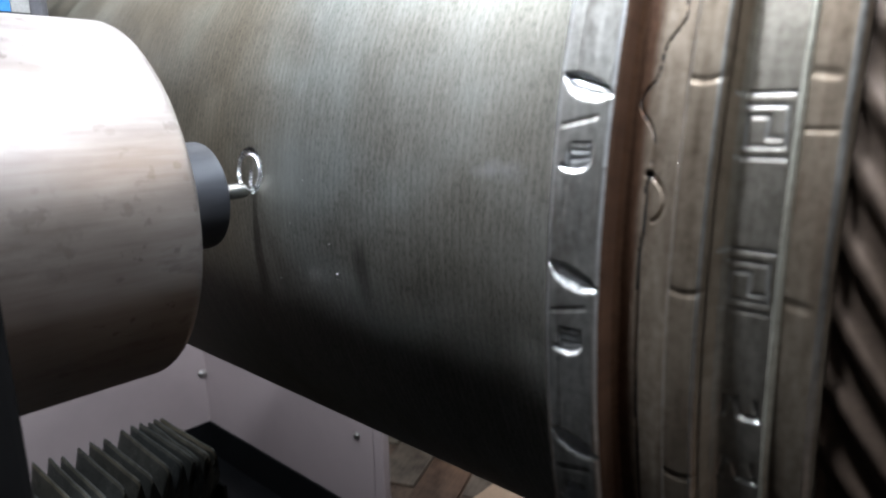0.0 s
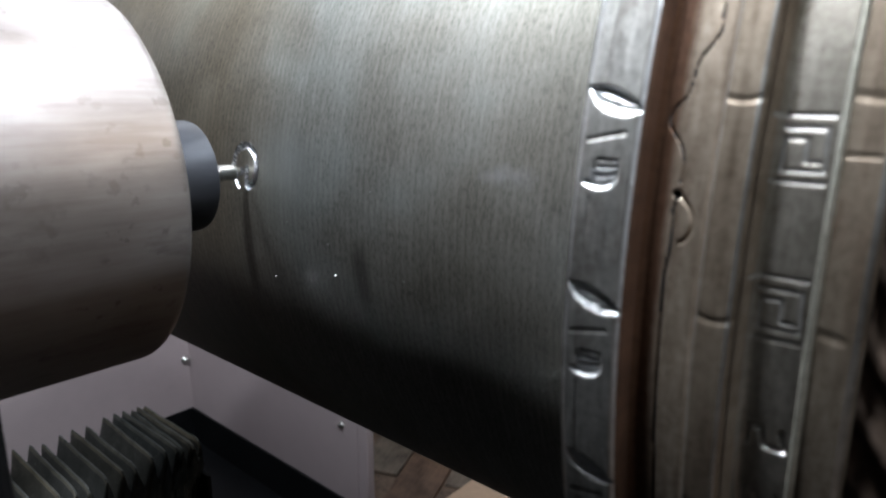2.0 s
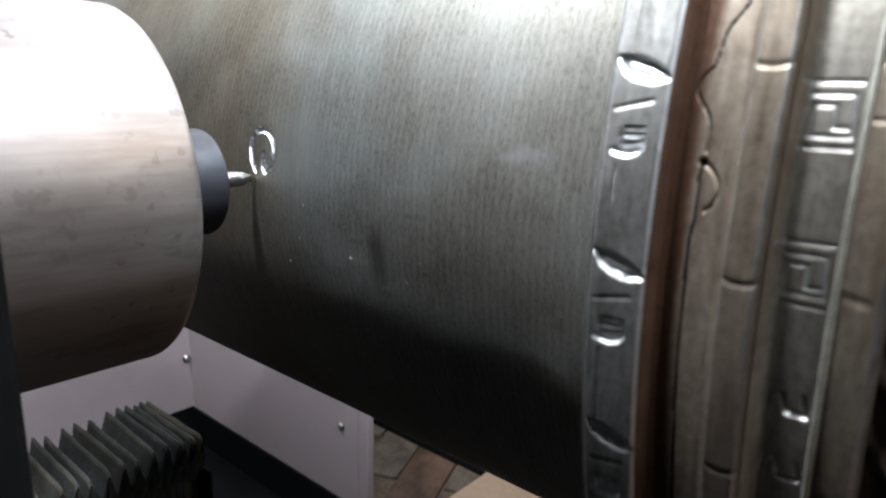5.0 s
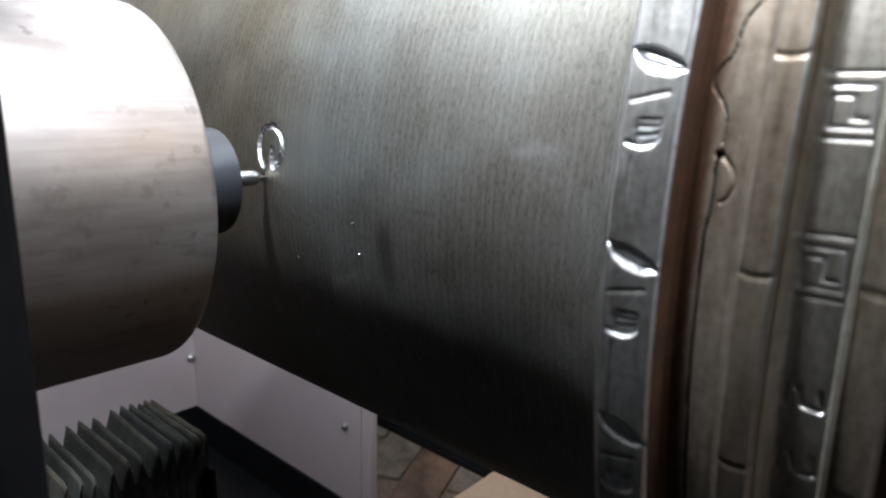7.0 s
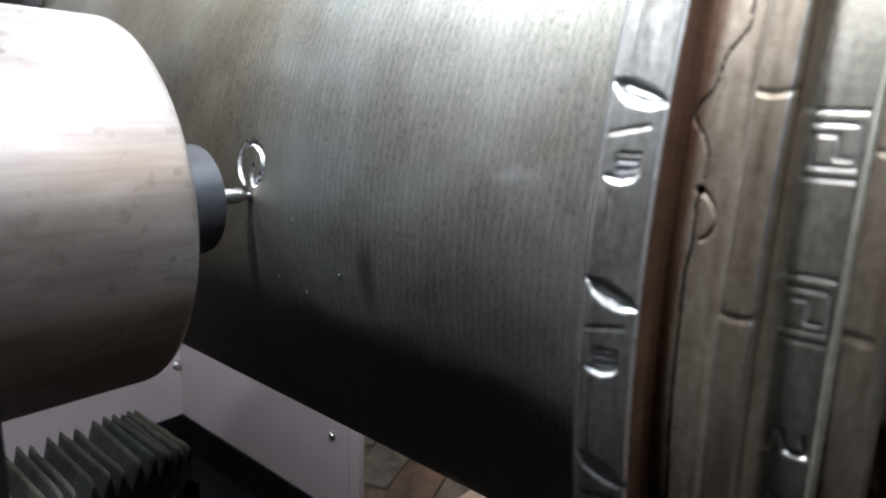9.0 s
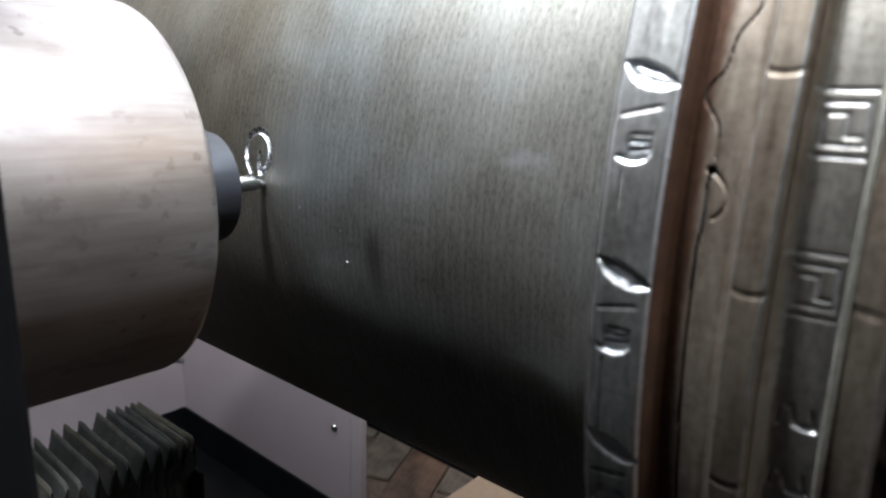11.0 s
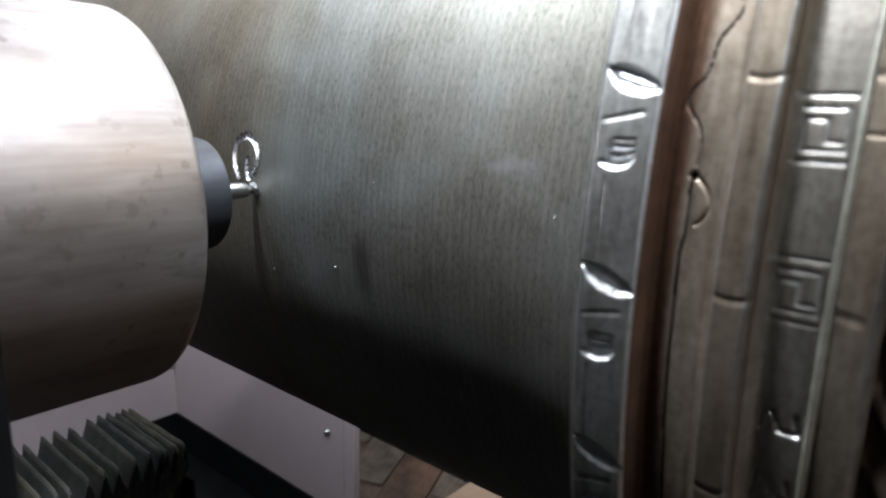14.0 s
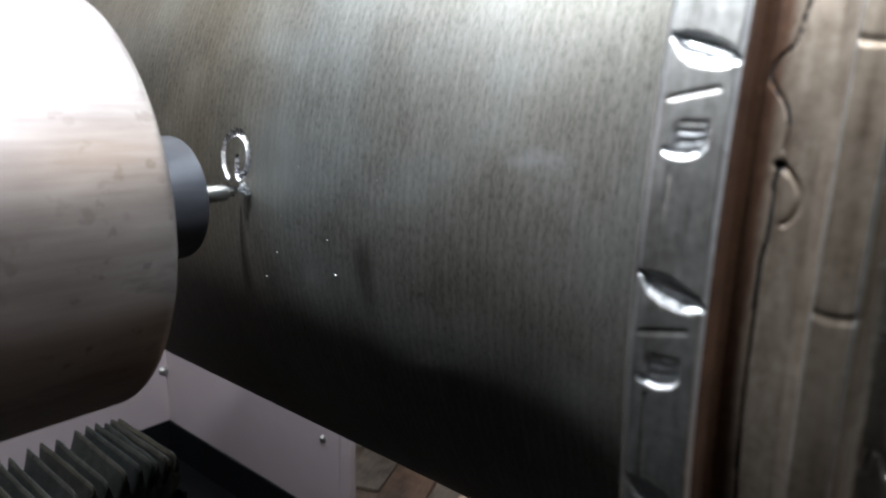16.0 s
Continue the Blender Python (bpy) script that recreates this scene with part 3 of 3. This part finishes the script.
sleeve("patterned_ring", np.concatenate(([-0.1762], np.linspace(-0.1763, -0.1890, 62))), RINGS_T,
       lambda y: 0.2163 - np.interp(-y, [0.1762, 0.17665, 0.1874, 0.1886, 0.1890], [0.0010, 0.0, 0.0, 0.0010, 0.0056]), ring_relief, [RING, CUT, RUST],
       lambda h: (h < -0.0003), roller, "bright steel ring with carved scoops and notches", [(0.1762, 0.1766, 1), (0.1877, 0.18845, 1), (0.18845, 0.1892, 2)])


def seam_relief(s, y):
    """A dark parting seam that wanders, and a small triangular nick."""
    v = (-y - 0.1885) * 1000
    wander = [(75, 8.0), (57.1, 8.7), (54.1, 8.8), (49.8, 6.1), (46.2, 5.5), (43.2, 4.9), (41.2, 3.2), (38.6, 2.4), (36.6, 3.4), (34.2, 5.2), (31.2, 6.0), (27.5, 5.9)]
    straight = [(25.6, 5.6), (23, 5.3), (14.8, 5.5), (10.5, 5.0), (1.9, 5.1), (-14, 5.1), (-33, 5.5), (-90, 5.6)]
    h = groove(polyline_distance(s, v, smooth_line(wander, 3)), 0.24, 0.00066, 0.20) + groove(polyline_distance(s, v, straight), 0.32, 0.0010, 0.2)
    nick = [(25.6, 5.7), (23.4, 8.0), (20.5, 9.1), (17.8, 8.3), (16.6, 7.1)]
    h += groove(polyline_distance(s, v, smooth_line(nick, 3)), 0.5, 0.00055, 0.4)
    h += groove(np.hypot(s - 25.4, v - 5.6), 0.9, 0.0012, 0.4)
    return h


sleeve("rusty_ring", np.linspace(-0.18902, -0.1946, 24), RINGS_T, lambda y: 0.2093 + np.interp(-y, [0.189, 0.1898], [0.0015, 0.0]), seam_relief, [SEAMBAND, GAP],
       lambda h: h < -0.0006, roller, "rust-brown recessed band")
sleeve("seam_ring", np.linspace(-0.19461, -0.2013, 30), RINGS_T, lambda y: 0.20935 + np.interp(-y, [0.1992, 0.2013], [0.0, 0.0010]), seam_relief, [SEAMBAND, GAP],
       lambda h: h < -0.0006, roller, "dull brown steel band with a wandering seam")


def rib_relief(s, y):
    v = (-y - 0.2) * 1000
    q = np.mod(s - 5.7 + 18, 36.9) - 18
    return groove(np.abs(q + 0.5 * np.cos((v - 5) * 0.6) - 0.4), 0.8, 0.0002, 0.6)


sleeve("raised_rib", np.linspace(-0.20131, -0.2084, 26), RINGS_T,
       lambda y: 0.2160 - np.interp(-y, [0.2013, 0.2022, 0.2076, 0.2084], [0.0052, 0.0, 0.0, 0.0014]), rib_relief, [DULL, RING], None, roller, "raised dull steel rib with short notches", [(0.2019, 0.2025, 1), (0.2074, 0.2079, 1)])


def fret_relief(s, y):
    """Nested square frets, cut round the band; the lower two are worn short."""
    v = (-y - 0.2079) * 1000
    h = np.zeros(np.shape(s))
    for base in (28.9, 1.8):
        for line in ([(11.3, 1.2), (11.3, 9.5)], [(9.2, 2.2), (9.2, 8.7)], [(9.2, 8.7), (2.4, 9.0)], [(7.4, 3.0), (7.4, 6.0), (3.6, 6.0), (3.6, 8.2)],
                     [(7.4, 2.6), (2.2, 2.6)], [(2.2, 2.4), (2.2, 9.0)], [(0.3, 1.7), (0.3, 9.4)]):
            h = np.minimum(h, groove(polyline_distance(s - base, v, line), 0.44, 0.00022, 0.34))
    for base in (-18.5, -32.0, -46, -60):
        for line in ([(0, 2.8), (3.6, 3.2), (3.7, 5.1), (0.2, 5.8), (0.1, 9.0), (3.6, 8.4)],):
            h = np.minimum(h, groove(polyline_distance(s - base, v, line), 0.6, 0.0009, 0.36))
    return h


sleeve("fret_band", np.linspace(-0.20841, -0.2179, 44), RINGS_T, lambda y: 0.2085 + np.interp(-y, [0.2084, 0.2098], [0.0050, 0.0]), fret_relief, [GREYBAND, FRETCUT, DULL],
       lambda h: h < -0.00015, roller, "grey steel band cut with square fret patterns", [(0.2084, 0.2092, 2)])


def edge_relief(s, y):
    v = (-y - 0.2079) * 1000
    q = np.mod(s - 4.6 + 18, 38.6) - 18
    faint = np.hypot(np.maximum(np.abs(v - 14.0) - 2.2, 0), s - 34.0)
    return groove(np.hypot(np.maximum(np.abs(v - 13.4) - 1.7, 0), q + 0.15 * (v - 13.4)), 1.2, 0.00018, 1.0) + groove(faint, 0.6, 0.0002, 0.5)


sleeve("edge_bead", np.linspace(-0.21791, -0.2193, 14), RINGS_T, lambda y: 0.2085 + 0.0012 * np.sin(np.clip((-y - 0.2179) / 0.0014, 0, 1) * np.pi) ** 0.7, None, [BEAD], None, roller, "narrow bright bead")
sleeve("plain_band", np.linspace(-0.21931, -0.2262, 30), RINGS_T, lambda y: 0.2085 - np.interp(-y, [0.2248, 0.2256, 0.2262], [0.0, 0.0005, 0.0022]), edge_relief, [DULL, RING], None, roller, "brownish plain steel band", [(0.2247, 0.2257, 1)])


def tread_relief(s, y):
    v = (-y - 0.2079) * 1000
    w = np.mod(s + 1.5 * v, 12.6) / 12.6
    ridge = np.clip(1.6 - np.abs(w - 0.5) * 5, 0, 1)
    return -0.0025 + 0.0016 * ridge * np.clip((v - 17.0) / 4, 0, 1)


sleeve("ridged_block", np.linspace(-0.22621, -0.345, 170), around(-0.40, 0.46, 0.003, 160), lambda y: 0.2060 - np.interp(-y, [0.2262, 0.228], [-0.001, 0.0]), tread_relief, [TREAD], None, roller,
       "dark brown ring with slanting ridges")
part("ring_shoulder", turned([(-0.1760, 0.10), (-0.1760, 0.2150), (-0.1766, 0.2150), (-0.1766, 0.10)], "y", 120), DULL, roller)
part("end_disc", turned([(-0.345, 0.05), (-0.345, 0.204), (-0.355, 0.198), (-0.355, 0.05)], "y", 120), DULL, roller)

# a pair of bearing stands under the near shaft end
for yy in (-0.60, -0.46):
    stand = thing("bearing_stand", "black painted steel bearing stand under the roller shaft", "stand", (0, yy, 0), "bearing stands")
    part("column", boxed(-0.05, 0.05, -0.035, 0.035, 0.02, H - 0.05, 0.004), BLACK, stand)
    part("foot", boxed(-0.14, 0.14, -0.06, 0.06, 0, 0.02, 0.003), BLACK, stand)
    ring_ob = part("bearing", turned([(-0.033, 0.047), (-0.033, 0.08), (0.033, 0.08), (0.033, 0.047)], "y", 48), BLACK, stand)
    ring_ob.location = (0, 0, H)

# bright crumbs of metal that cling to the barrel, and grains added for glints
rng = random.Random(4)
crumbs = bmesh.new()
SPOTS = [(-0.123, -0.0209, 0.0004), (-0.1407, -0.0526, 0.0005), (-0.19, -0.012, 0.0004), (-0.21, -0.03, 0.0004), (-0.24, -0.06, 0.0004), (-0.165, -0.082, 0.0004)]
for _ in range(26):
    SPOTS.append((rng.uniform(-0.36, 0.1), rng.uniform(-0.16, -0.01), rng.uniform(0.00016, 0.00034)))
for th, yy, size in SPOTS:
    out = float(barrel_radius(np.array(yy))) + size * 0.3
    at = Matrix.Translation((-out * math.cos(th), yy, H + out * math.sin(th)))
    bmesh.ops.create_icosphere(crumbs, subdivisions=1, radius=size, matrix=at @ Euler((rng.random() * 6, rng.random() * 6, 0)).to_matrix().to_4x4() @ Matrix.Diagonal((1, 0.6, 1.3 * rng.uniform(0.6, 1), 1)))
crumb_grain_mesh = bpy.data.meshes.new("crumbs_and_glints")
bmesh.ops.triangulate(crumbs, faces=crumbs.faces)
crumbs.verts.index_update()
co = [v.co[:] for v in crumbs.verts]
tri = [tuple(v.index for v in f.verts) for f in crumbs.faces]
crumbs.free()
OCTA = [(1, 0, 0), (-1, 0, 0), (0, 1, 0), (0, -1, 0), (0, 0, 1), (0, 0, -1)]
SIDES = [(0, 2, 4), (2, 1, 4), (1, 3, 4), (3, 0, 4), (2, 0, 5), (1, 2, 5), (3, 1, 5), (0, 3, 5)]
for _ in range(7000):
    th, yy, size = rng.gauss(-0.215, 0.05), -0.157 + 0.125 * rng.random() ** 1.15, 0.00006 + 0.00009 * rng.random() ** 2
    out = float(barrel_radius(np.array(yy))) + size * 0.2
    at = Vector((-out * math.cos(th), yy, H + out * math.sin(th)))
    spin = Euler((rng.random() * 6, rng.random() * 6, rng.random() * 6)).to_matrix() @ Matrix.Diagonal((1, 0.7, rng.uniform(0.6, 1.5)))
    base = len(co)
    co += [tuple(at + spin @ (Vector(k) * size)) for k in OCTA]
    tri += [tuple(base + k for k in side) for side in SIDES]
crumb_grain_mesh.from_pydata(co, [], tri)
crumb_grain_mesh.materials.append(CRUMB_GRAIN)
tagged(new("crumbs_and_glints", crumb_grain_mesh), "metal crumbs on the roller barrel, with tiny grains added for its glints", "metal crumbs", kind="stuff")

# ---- the spindle ----
TIP = Vector((-math.sqrt(R * R - 0.00375 ** 2), 0.0, H + 0.00375))
spindle = thing("milling_spindle", "brushed steel milling spindle with a black collet nut", "spindle", TIP)
body = part("housing", turned([(-0.40, 0.0634), (-0.0610, 0.0634), (-0.0598, 0.0632), (-0.0586, 0.0626), (-0.0578, 0.0615), (-0.0575, 0.0600), (-0.0575, 0.024), (-0.0575, 0.012)], "x", 192), HOUSING, spindle, "scuffed brushed steel housing")
body.location = (0, 0, 0.0007)
sharp_by_angle(body, 50)
nut = part("collet_nut", turned([(-0.0600, 0.0214), (-0.0254, 0.0214), (-0.0241, 0.0210), (-0.0234, 0.0199), (-0.0232, 0.0177), (-0.0232, 0.0034), (-0.0250, 0.003)], "x", 128), COLLET, spindle, "smooth black collet nut")
sharp_by_angle(nut, 40)
cutter = part("cutter", turned([(-0.030, 0.0033), (-0.0062, 0.0033), (-0.0050, 0.0030), (-0.0032, 0.0019), (-0.0012, 0.0009), (0.0004, 0.0003)], "x", 48), SHANK, spindle, "bright carbide engraving cutter")
flute = part("flute", boxed(-0.0058, -0.0010, -0.00035, 0.00035, -0.0016, 0.0016, 0.0001), BURR, cutter)
mount = part("mount_plate", boxed(-0.128, -0.1175, -0.088, 0.09, -0.20, 0.20, 0.002), BLACK, spindle, "black mounting plate")
part("carriage", boxed(-0.42, -0.1285, -0.0795, 0.30, -0.13, 0.20, 0.004), BLACK, spindle, "black carriage block")

part("junction_box", boxed(-0.24, 0.031, 0.30, 0.36, 0.098, 0.24, 0.006), HOSE, spindle, "dark grey junction box")
part("blue_label", boxed(-0.04, 0.004, 0.2965, 0.2995, 0.104, 0.135), BLUE, spindle, "blue label")
part("white_label", boxed(0.0045, 0.016, 0.2965, 0.2995, 0.104, 0.135), SEAMGREY, spindle, "grey-white label")
part("arm", boxed(-0.30, -0.2405, 0.22, 0.36, 0.06, 0.24, 0.004), BLACK, spindle)

# chips that gather where the cutter has passed, and the dark trail of its newest cut
TRAIL = [(4.0, 4.6, 7.2), (6.4, 0.6, 6.6), (7.5, 0.8, 4.8), (8.5, 0.5, 3.2), (9.5, 0.8, 1.5), (10.5, 0.9, -0.6), (11.5, 1.2, -3.0), (12.5, 1.6, -5.2), (13.2, 1.5, -6.0)]


def surface(s, v, out=0.0):
    """A pose on the barrel, s and v millimetres round and along it, its x axis pointing outward."""
    th = s / 1000 / R
    return Matrix.Translation((0, v / 1000, H)) @ Matrix.Rotation(th, 4, "Y") @ Matrix.Translation((-(R + out), 0, 0)) @ Matrix.Rotation(math.pi, 4, "Z")


RISING = []
rng = random.Random(11)
for (ta, sa, va), (tb, sb, vb) in zip(TRAIL, TRAIL[1:]):
    length = math.hypot(sb - sa, vb - va) / 1000
    bm = bmesh.new()
    for i in range(9):
        k = (i + 0.5) / 9 - 0.5
        bmesh.ops.create_icosphere(bm, subdivisions=1, radius=0.0005, matrix=Matrix.Translation((0, k * length, rng.uniform(-0.0003, 0.0003))) @ Euler((rng.random() * 6, rng.random(), 0)).to_matrix().to_4x4() @ Matrix.Diagonal((0.35, 1.5, rng.uniform(0.5, 1.1), 1)))
    burr = tagged(part("cut_burr", bm, BURR, None), "dark ragged burr of a fresh cut on the barrel", "burr", "burrs along the newest cut")
    turn = Matrix.Rotation(-math.atan2(sb - sa, vb - va) + (math.pi if vb < va else 0), 4, "X")
    RISING.append((burr, tb, surface((sa + sb) / 2, (va + vb) / 2, -0.004) @ turn, surface((sa + sb) / 2, (va + vb) / 2, 0.0001) @ turn))
CHIPS = []
for i in range(26):
    t0 = 7.0 + 6.2 * i / 25
    bm = bmesh.new()
    turns, rad = rng.uniform(0.6, 1.1), rng.uniform(0.0005, 0.0010)
    tube(bm, [(rad * math.cos(a * turns * 6.28 / 9), rad * math.sin(a * turns * 6.28 / 9), 0.00012 * a) for a in range(10)], 0.00017, 5)
    chip = tagged(part("metal_chip", bm, CUT if i % 6 == 5 else BURR, None), "small curled metal chip at the fresh cut", "metal chip", "chips at the cutter")
    spin = Euler((rng.random() * 6, rng.random() * 6, rng.random() * 6)).to_matrix().to_4x4()
    CHIPS.append((chip, t0, rng.uniform(-1.6, 1.6), rng.uniform(-1.7, 1.3), 0.0006 + 0.0012 * rng.random(), spin))


def tip_at(t):
    """Where the cutter's tip stands on the barrel: millimetres round it and along it."""
    ts = [row[0] for row in SPINDLE_PATH]
    return [float(np.interp(t, ts, [1000 * row[k] + plus for row in SPINDLE_PATH])) for k, plus in ((3, 3.75), (2, 0.0))]


# ---- bellows, tray and panels under the spindle ----
bellows = thing("way_cover_bellows", "dusty black folded bellows way cover in the machine tray", "bellows", (0, 0, 0))
edges = [0.078, 0.071, 0.063, 0.054, 0.044, 0.032] + [0.032 - 0.0185 * k for k in range(1, 22)]
NEAR, FAR, TOP, LOW, FOLD = 0.546, 0.708, H - 0.424, 0.165, 0.036


def pleat(x_left, x_right, jitter):
    """One fold: a sewn outer rim in the middle, valleys at both sides, over the top and down both flanks."""
    bm = bmesh.new()
    xm = (x_left + x_right) / 2 + jitter
    lift, lean = jitter * 1.3, rng.uniform(-0.004, 0.004)
    steps = [NEAR + 0.012 + (FAR - NEAR - 0.026) * k / 5 for k in range(6)]
    sag = [rng.uniform(-0.0016, 0.0010) for _ in steps]

    def line(x, drop, inset, wave):
        """A line across the fold, from the foot of the near flank to the foot of the far one."""
        pts = [(NEAR + 0.030 + inset, LOW), (NEAR + 0.026 + inset, TOP - 0.075 - drop * 0.4), (NEAR + inset, TOP - 0.007 - drop), (NEAR + 0.003 + inset, TOP - 0.002 - drop)]
        pts += [(y, TOP - drop + wave * g) for y, g in zip(steps, sag)]
        pts += [(FAR - 0.003 - inset, TOP - 0.001 - drop), (FAR - inset, TOP - 0.007 - drop), (FAR - 0.026 - inset, TOP - 0.075 - drop * 0.4), (FAR - 0.030 - inset, LOW)]
        return [bm.verts.new((x + wave * lean * (y - NEAR) / (FAR - NEAR), y, z + lift * wave)) for y, z in pts]

    def belly(x, up):
        return line(x, FOLD * up, 0.003 * up, 1 - up)
    rows = [belly(x_left, 1), belly(x_left * 0.45 + xm * 0.55 - 0.0008, 0.54), line(xm - 0.0021, 0.0050, 0.0004, 1), line(xm - 0.0010, 0, 0, 1), line(xm + 0.0010, 0, 0, 1), line(xm + 0.0021, 0.0050, 0.0004, 1),
            belly(x_right * 0.45 + xm * 0.55 + 0.0008, 0.54), belly(x_right, 1), line(x_right, FOLD + 0.002, 0.005, 0), line(xm, 0.008, 0.006, 1), line(x_left, FOLD + 0.002, 0.005, 0)]
    rows.append(rows[0])
    for n, (p, q) in enumerate(zip(rows, rows[1:])):
        for i in range(len(p) - 1):
            f = bm.faces.new((p[i], q[i], q[i + 1], p[i + 1]))
            f.material_index = 1 if n in (2, 4) else 0
            f.smooth = n in (0, 1, 5, 6)
    for _ in range(rng.choice((1, 2, 3, 4))):
        bmesh.ops.create_icosphere(bm, subdivisions=1, radius=rng.uniform(0.0006, 0.0015), matrix=Matrix.Translation((xm + rng.uniform(-0.004, 0.004), FAR - rng.uniform(0.003, 0.12), TOP + lift - rng.uniform(0.0, 0.003))) @ Matrix.Diagonal((1.3, 1.2, 0.9, 1)))
    return bm


rng = random.Random(7)
for b0, b1 in zip(edges, edges[1:]):
    part("pleat", pleat(b1, b0, rng.uniform(-0.0035, 0.0035)), [BELLOWS, SEAM], bellows)
part("end_frame", boxed(0.0785, 0.084, NEAR - 0.002, FAR + 0.002, LOW - 0.03, TOP - 0.06, 0.001), BLACK, bellows)
part("rail", boxed(-0.40, 0.35, NEAR + 0.04, FAR - 0.04, 0.056, 0.135, 0.002), BLACK, bellows)

TRAY_Z = H - 0.980
tray = thing("chip_tray", "black painted steel chip tray", "tray", (0, 0, 0))
part("bottom", boxed(-0.9, 0.634, 0.25, 1.684, 0.03, 0.055), TRAYPAINT, tray)
part("side", boxed(0.6345, 0.6415, 0.25, 1.684, 0.0, TRAY_Z, 0.001), TRAYPAINT, tray)
part("side", boxed(-0.9, 0.6415, 1.6845, 1.6900, 0.0, TRAY_Z, 0.001), TRAYPAINT, tray)
part("side", boxed(-0.9, 0.634, 0.243, 0.2495, 0.0, TRAY_Z, 0.001), TRAYPAINT, tray)
part("side", boxed(-0.9065, -0.9005, 0.25, 1.684, 0.0, TRAY_Z, 0.001), TRAYPAINT, tray)

bed = thing("unseen_dark_bed", "unseen black blocks added to darken what the roller reflects", "machine bed", (0, 0, 0))
part("dark_block", boxed(-1.9, -0.95, -0.9, 1.68, 0.0, 0.62, 0.01), BLACK, bed)
part("dark_slab", boxed(-1.8, -1.05, -0.8, 1.6, 0.6205, 0.66, 0.004), BLACK, bed)

part("dark_plate", boxed(-0.945, 0.10, -0.9, 0.235, 0.0, 0.15, 0.004), BLACK, bed)

PX = 0.6446
enclosure = thing("machine_enclosure", "lilac-grey painted sheet metal machine enclosure", "enclosure", (0, 0, 0))
part("panel", boxed(PX, PX + 0.004, 0.8685, 1.694, 0, 0.95), PANEL, enclosure)
part("panel", boxed(-2.2, PX + 0.004, 1.6942, 1.698, 0, 0.95), PANEL, enclosure)
part("edge_flange", boxed(PX - 0.004, PX + 0.018, 0.829, 0.864, 0, 0.95, 0.003), PANEL, enclosure)


def bolt(x, y, z, turn, size):
    bm = turned([(a * size, r * size) for a, r in [(0.0, 1.35), (-0.3, 1.35), (-0.32, 1.05), (-1.0, 1.0), (-1.25, 0.80), (-1.3, 0.2)]], "x", 24)
    ob = part("bolt", bm, BOLT, enclosure, "bright zinc bolt head")
    ob.matrix_basis = pose(x, y, z, 0, 0, turn)


bolt(PX - 0.012, 1.6937, H - 0.809, 90, 0.0105)
bolt(PX - 0.0005, 0.927, H - 0.7725, 0, 0.0072)

# ---- beyond the panel, under the roller ----
BOARD_W, BOARD_L, BOARD_TURN = 0.154, 0.46, radians(22)


def floor_board():
    bm = boxed(-BOARD_L / 2 + 0.003, BOARD_L / 2 - 0.003, -BOARD_W / 2 + 0.0045, BOARD_W / 2 - 0.0045, 0, 0.012, 0.0025)
    me = bpy.data.meshes.new("floor_board")
    bm.to_mesh(me)
    bm.free()
    me.materials.append(BOARD)
    return me


board_mesh = floor_board()
ground = bpy.data.objects["floor"]
for row in range(-6, 8):
    for k in range(-1, 5):
        along, across = (k + 0.5 * (row % 2)) * BOARD_L + 0.62, 0.621 + BOARD_W * (row + 0.5)
        bx, by_ = along * math.cos(BOARD_TURN) - across * math.sin(BOARD_TURN), along * math.sin(BOARD_TURN) + across * math.cos(BOARD_TURN)
        if bx < 0.93 or by_ < 0.62:
            continue
        board = new("floor_board", board_mesh)
        board.parent = ground
        board.matrix_basis = pose(bx, by_, 0.0005, 0, 0, math.degrees(BOARD_TURN))

carton = thing("cardboard_box", "plain tan cardboard box standing on the floor", "box", (0, 0, 0))
part("carton", boxed(0.16, 0.95, -0.45, 0.33, 0, H - 0.56, 0.004), CARD, carton)
part("flap", boxed(0.17, 0.94, -0.06, 0.322, H - 0.5595, H - 0.557, 0.0005), CARD, carton)
beam = thing("dark_band_bar", "black I-section bar across the floor boards, a dark band", "beam", (0, 0, 0.0127))
part("web", boxed(1.30, 1.33, -0.6, 2.4, 0.021, 0.34, 0.003), BLACK, beam)
part("flange", boxed(1.17, 1.46, -0.6, 2.4, 0.0, 0.0205, 0.003), BLACK, beam)
part("flange", boxed(1.17, 1.46, -0.6, 2.4, 0.3405, 0.36, 0.003), BLACK, beam)
def motions():
    """Everything that moves: the spindle on its carriage, and the chips it leaves."""
    walk(spindle, [(t, Matrix.Translation(TIP + Vector((dx, dy, dz)))) for t, dx, dy, dz in SPINDLE_PATH])
    for chip, t0, ds, dv, out, spin in CHIPS:
        s, v = tip_at(t0)
        rows = [(0.0, surface(s + ds, v + dv, -0.006) @ spin), (t0 - 0.3, surface(s + ds, v + dv, -0.006) @ spin)]
        for t in [t0] + [k for k in (8.0, 9.0, 10.0, 11.0, 12.0, 13.0) if k > t0 + 0.3] + [13.5, 16.0]:
            s, v = tip_at(min(t, 13.5))
            rows.append((t, surface(s + ds, v + dv, out) @ spin))
        walk(chip, rows)
    for ob, t, below, above in RISING:
        walk(ob, [(0.0, below), (t - 0.25, below), (t, above), (16.0, above)])


motions()
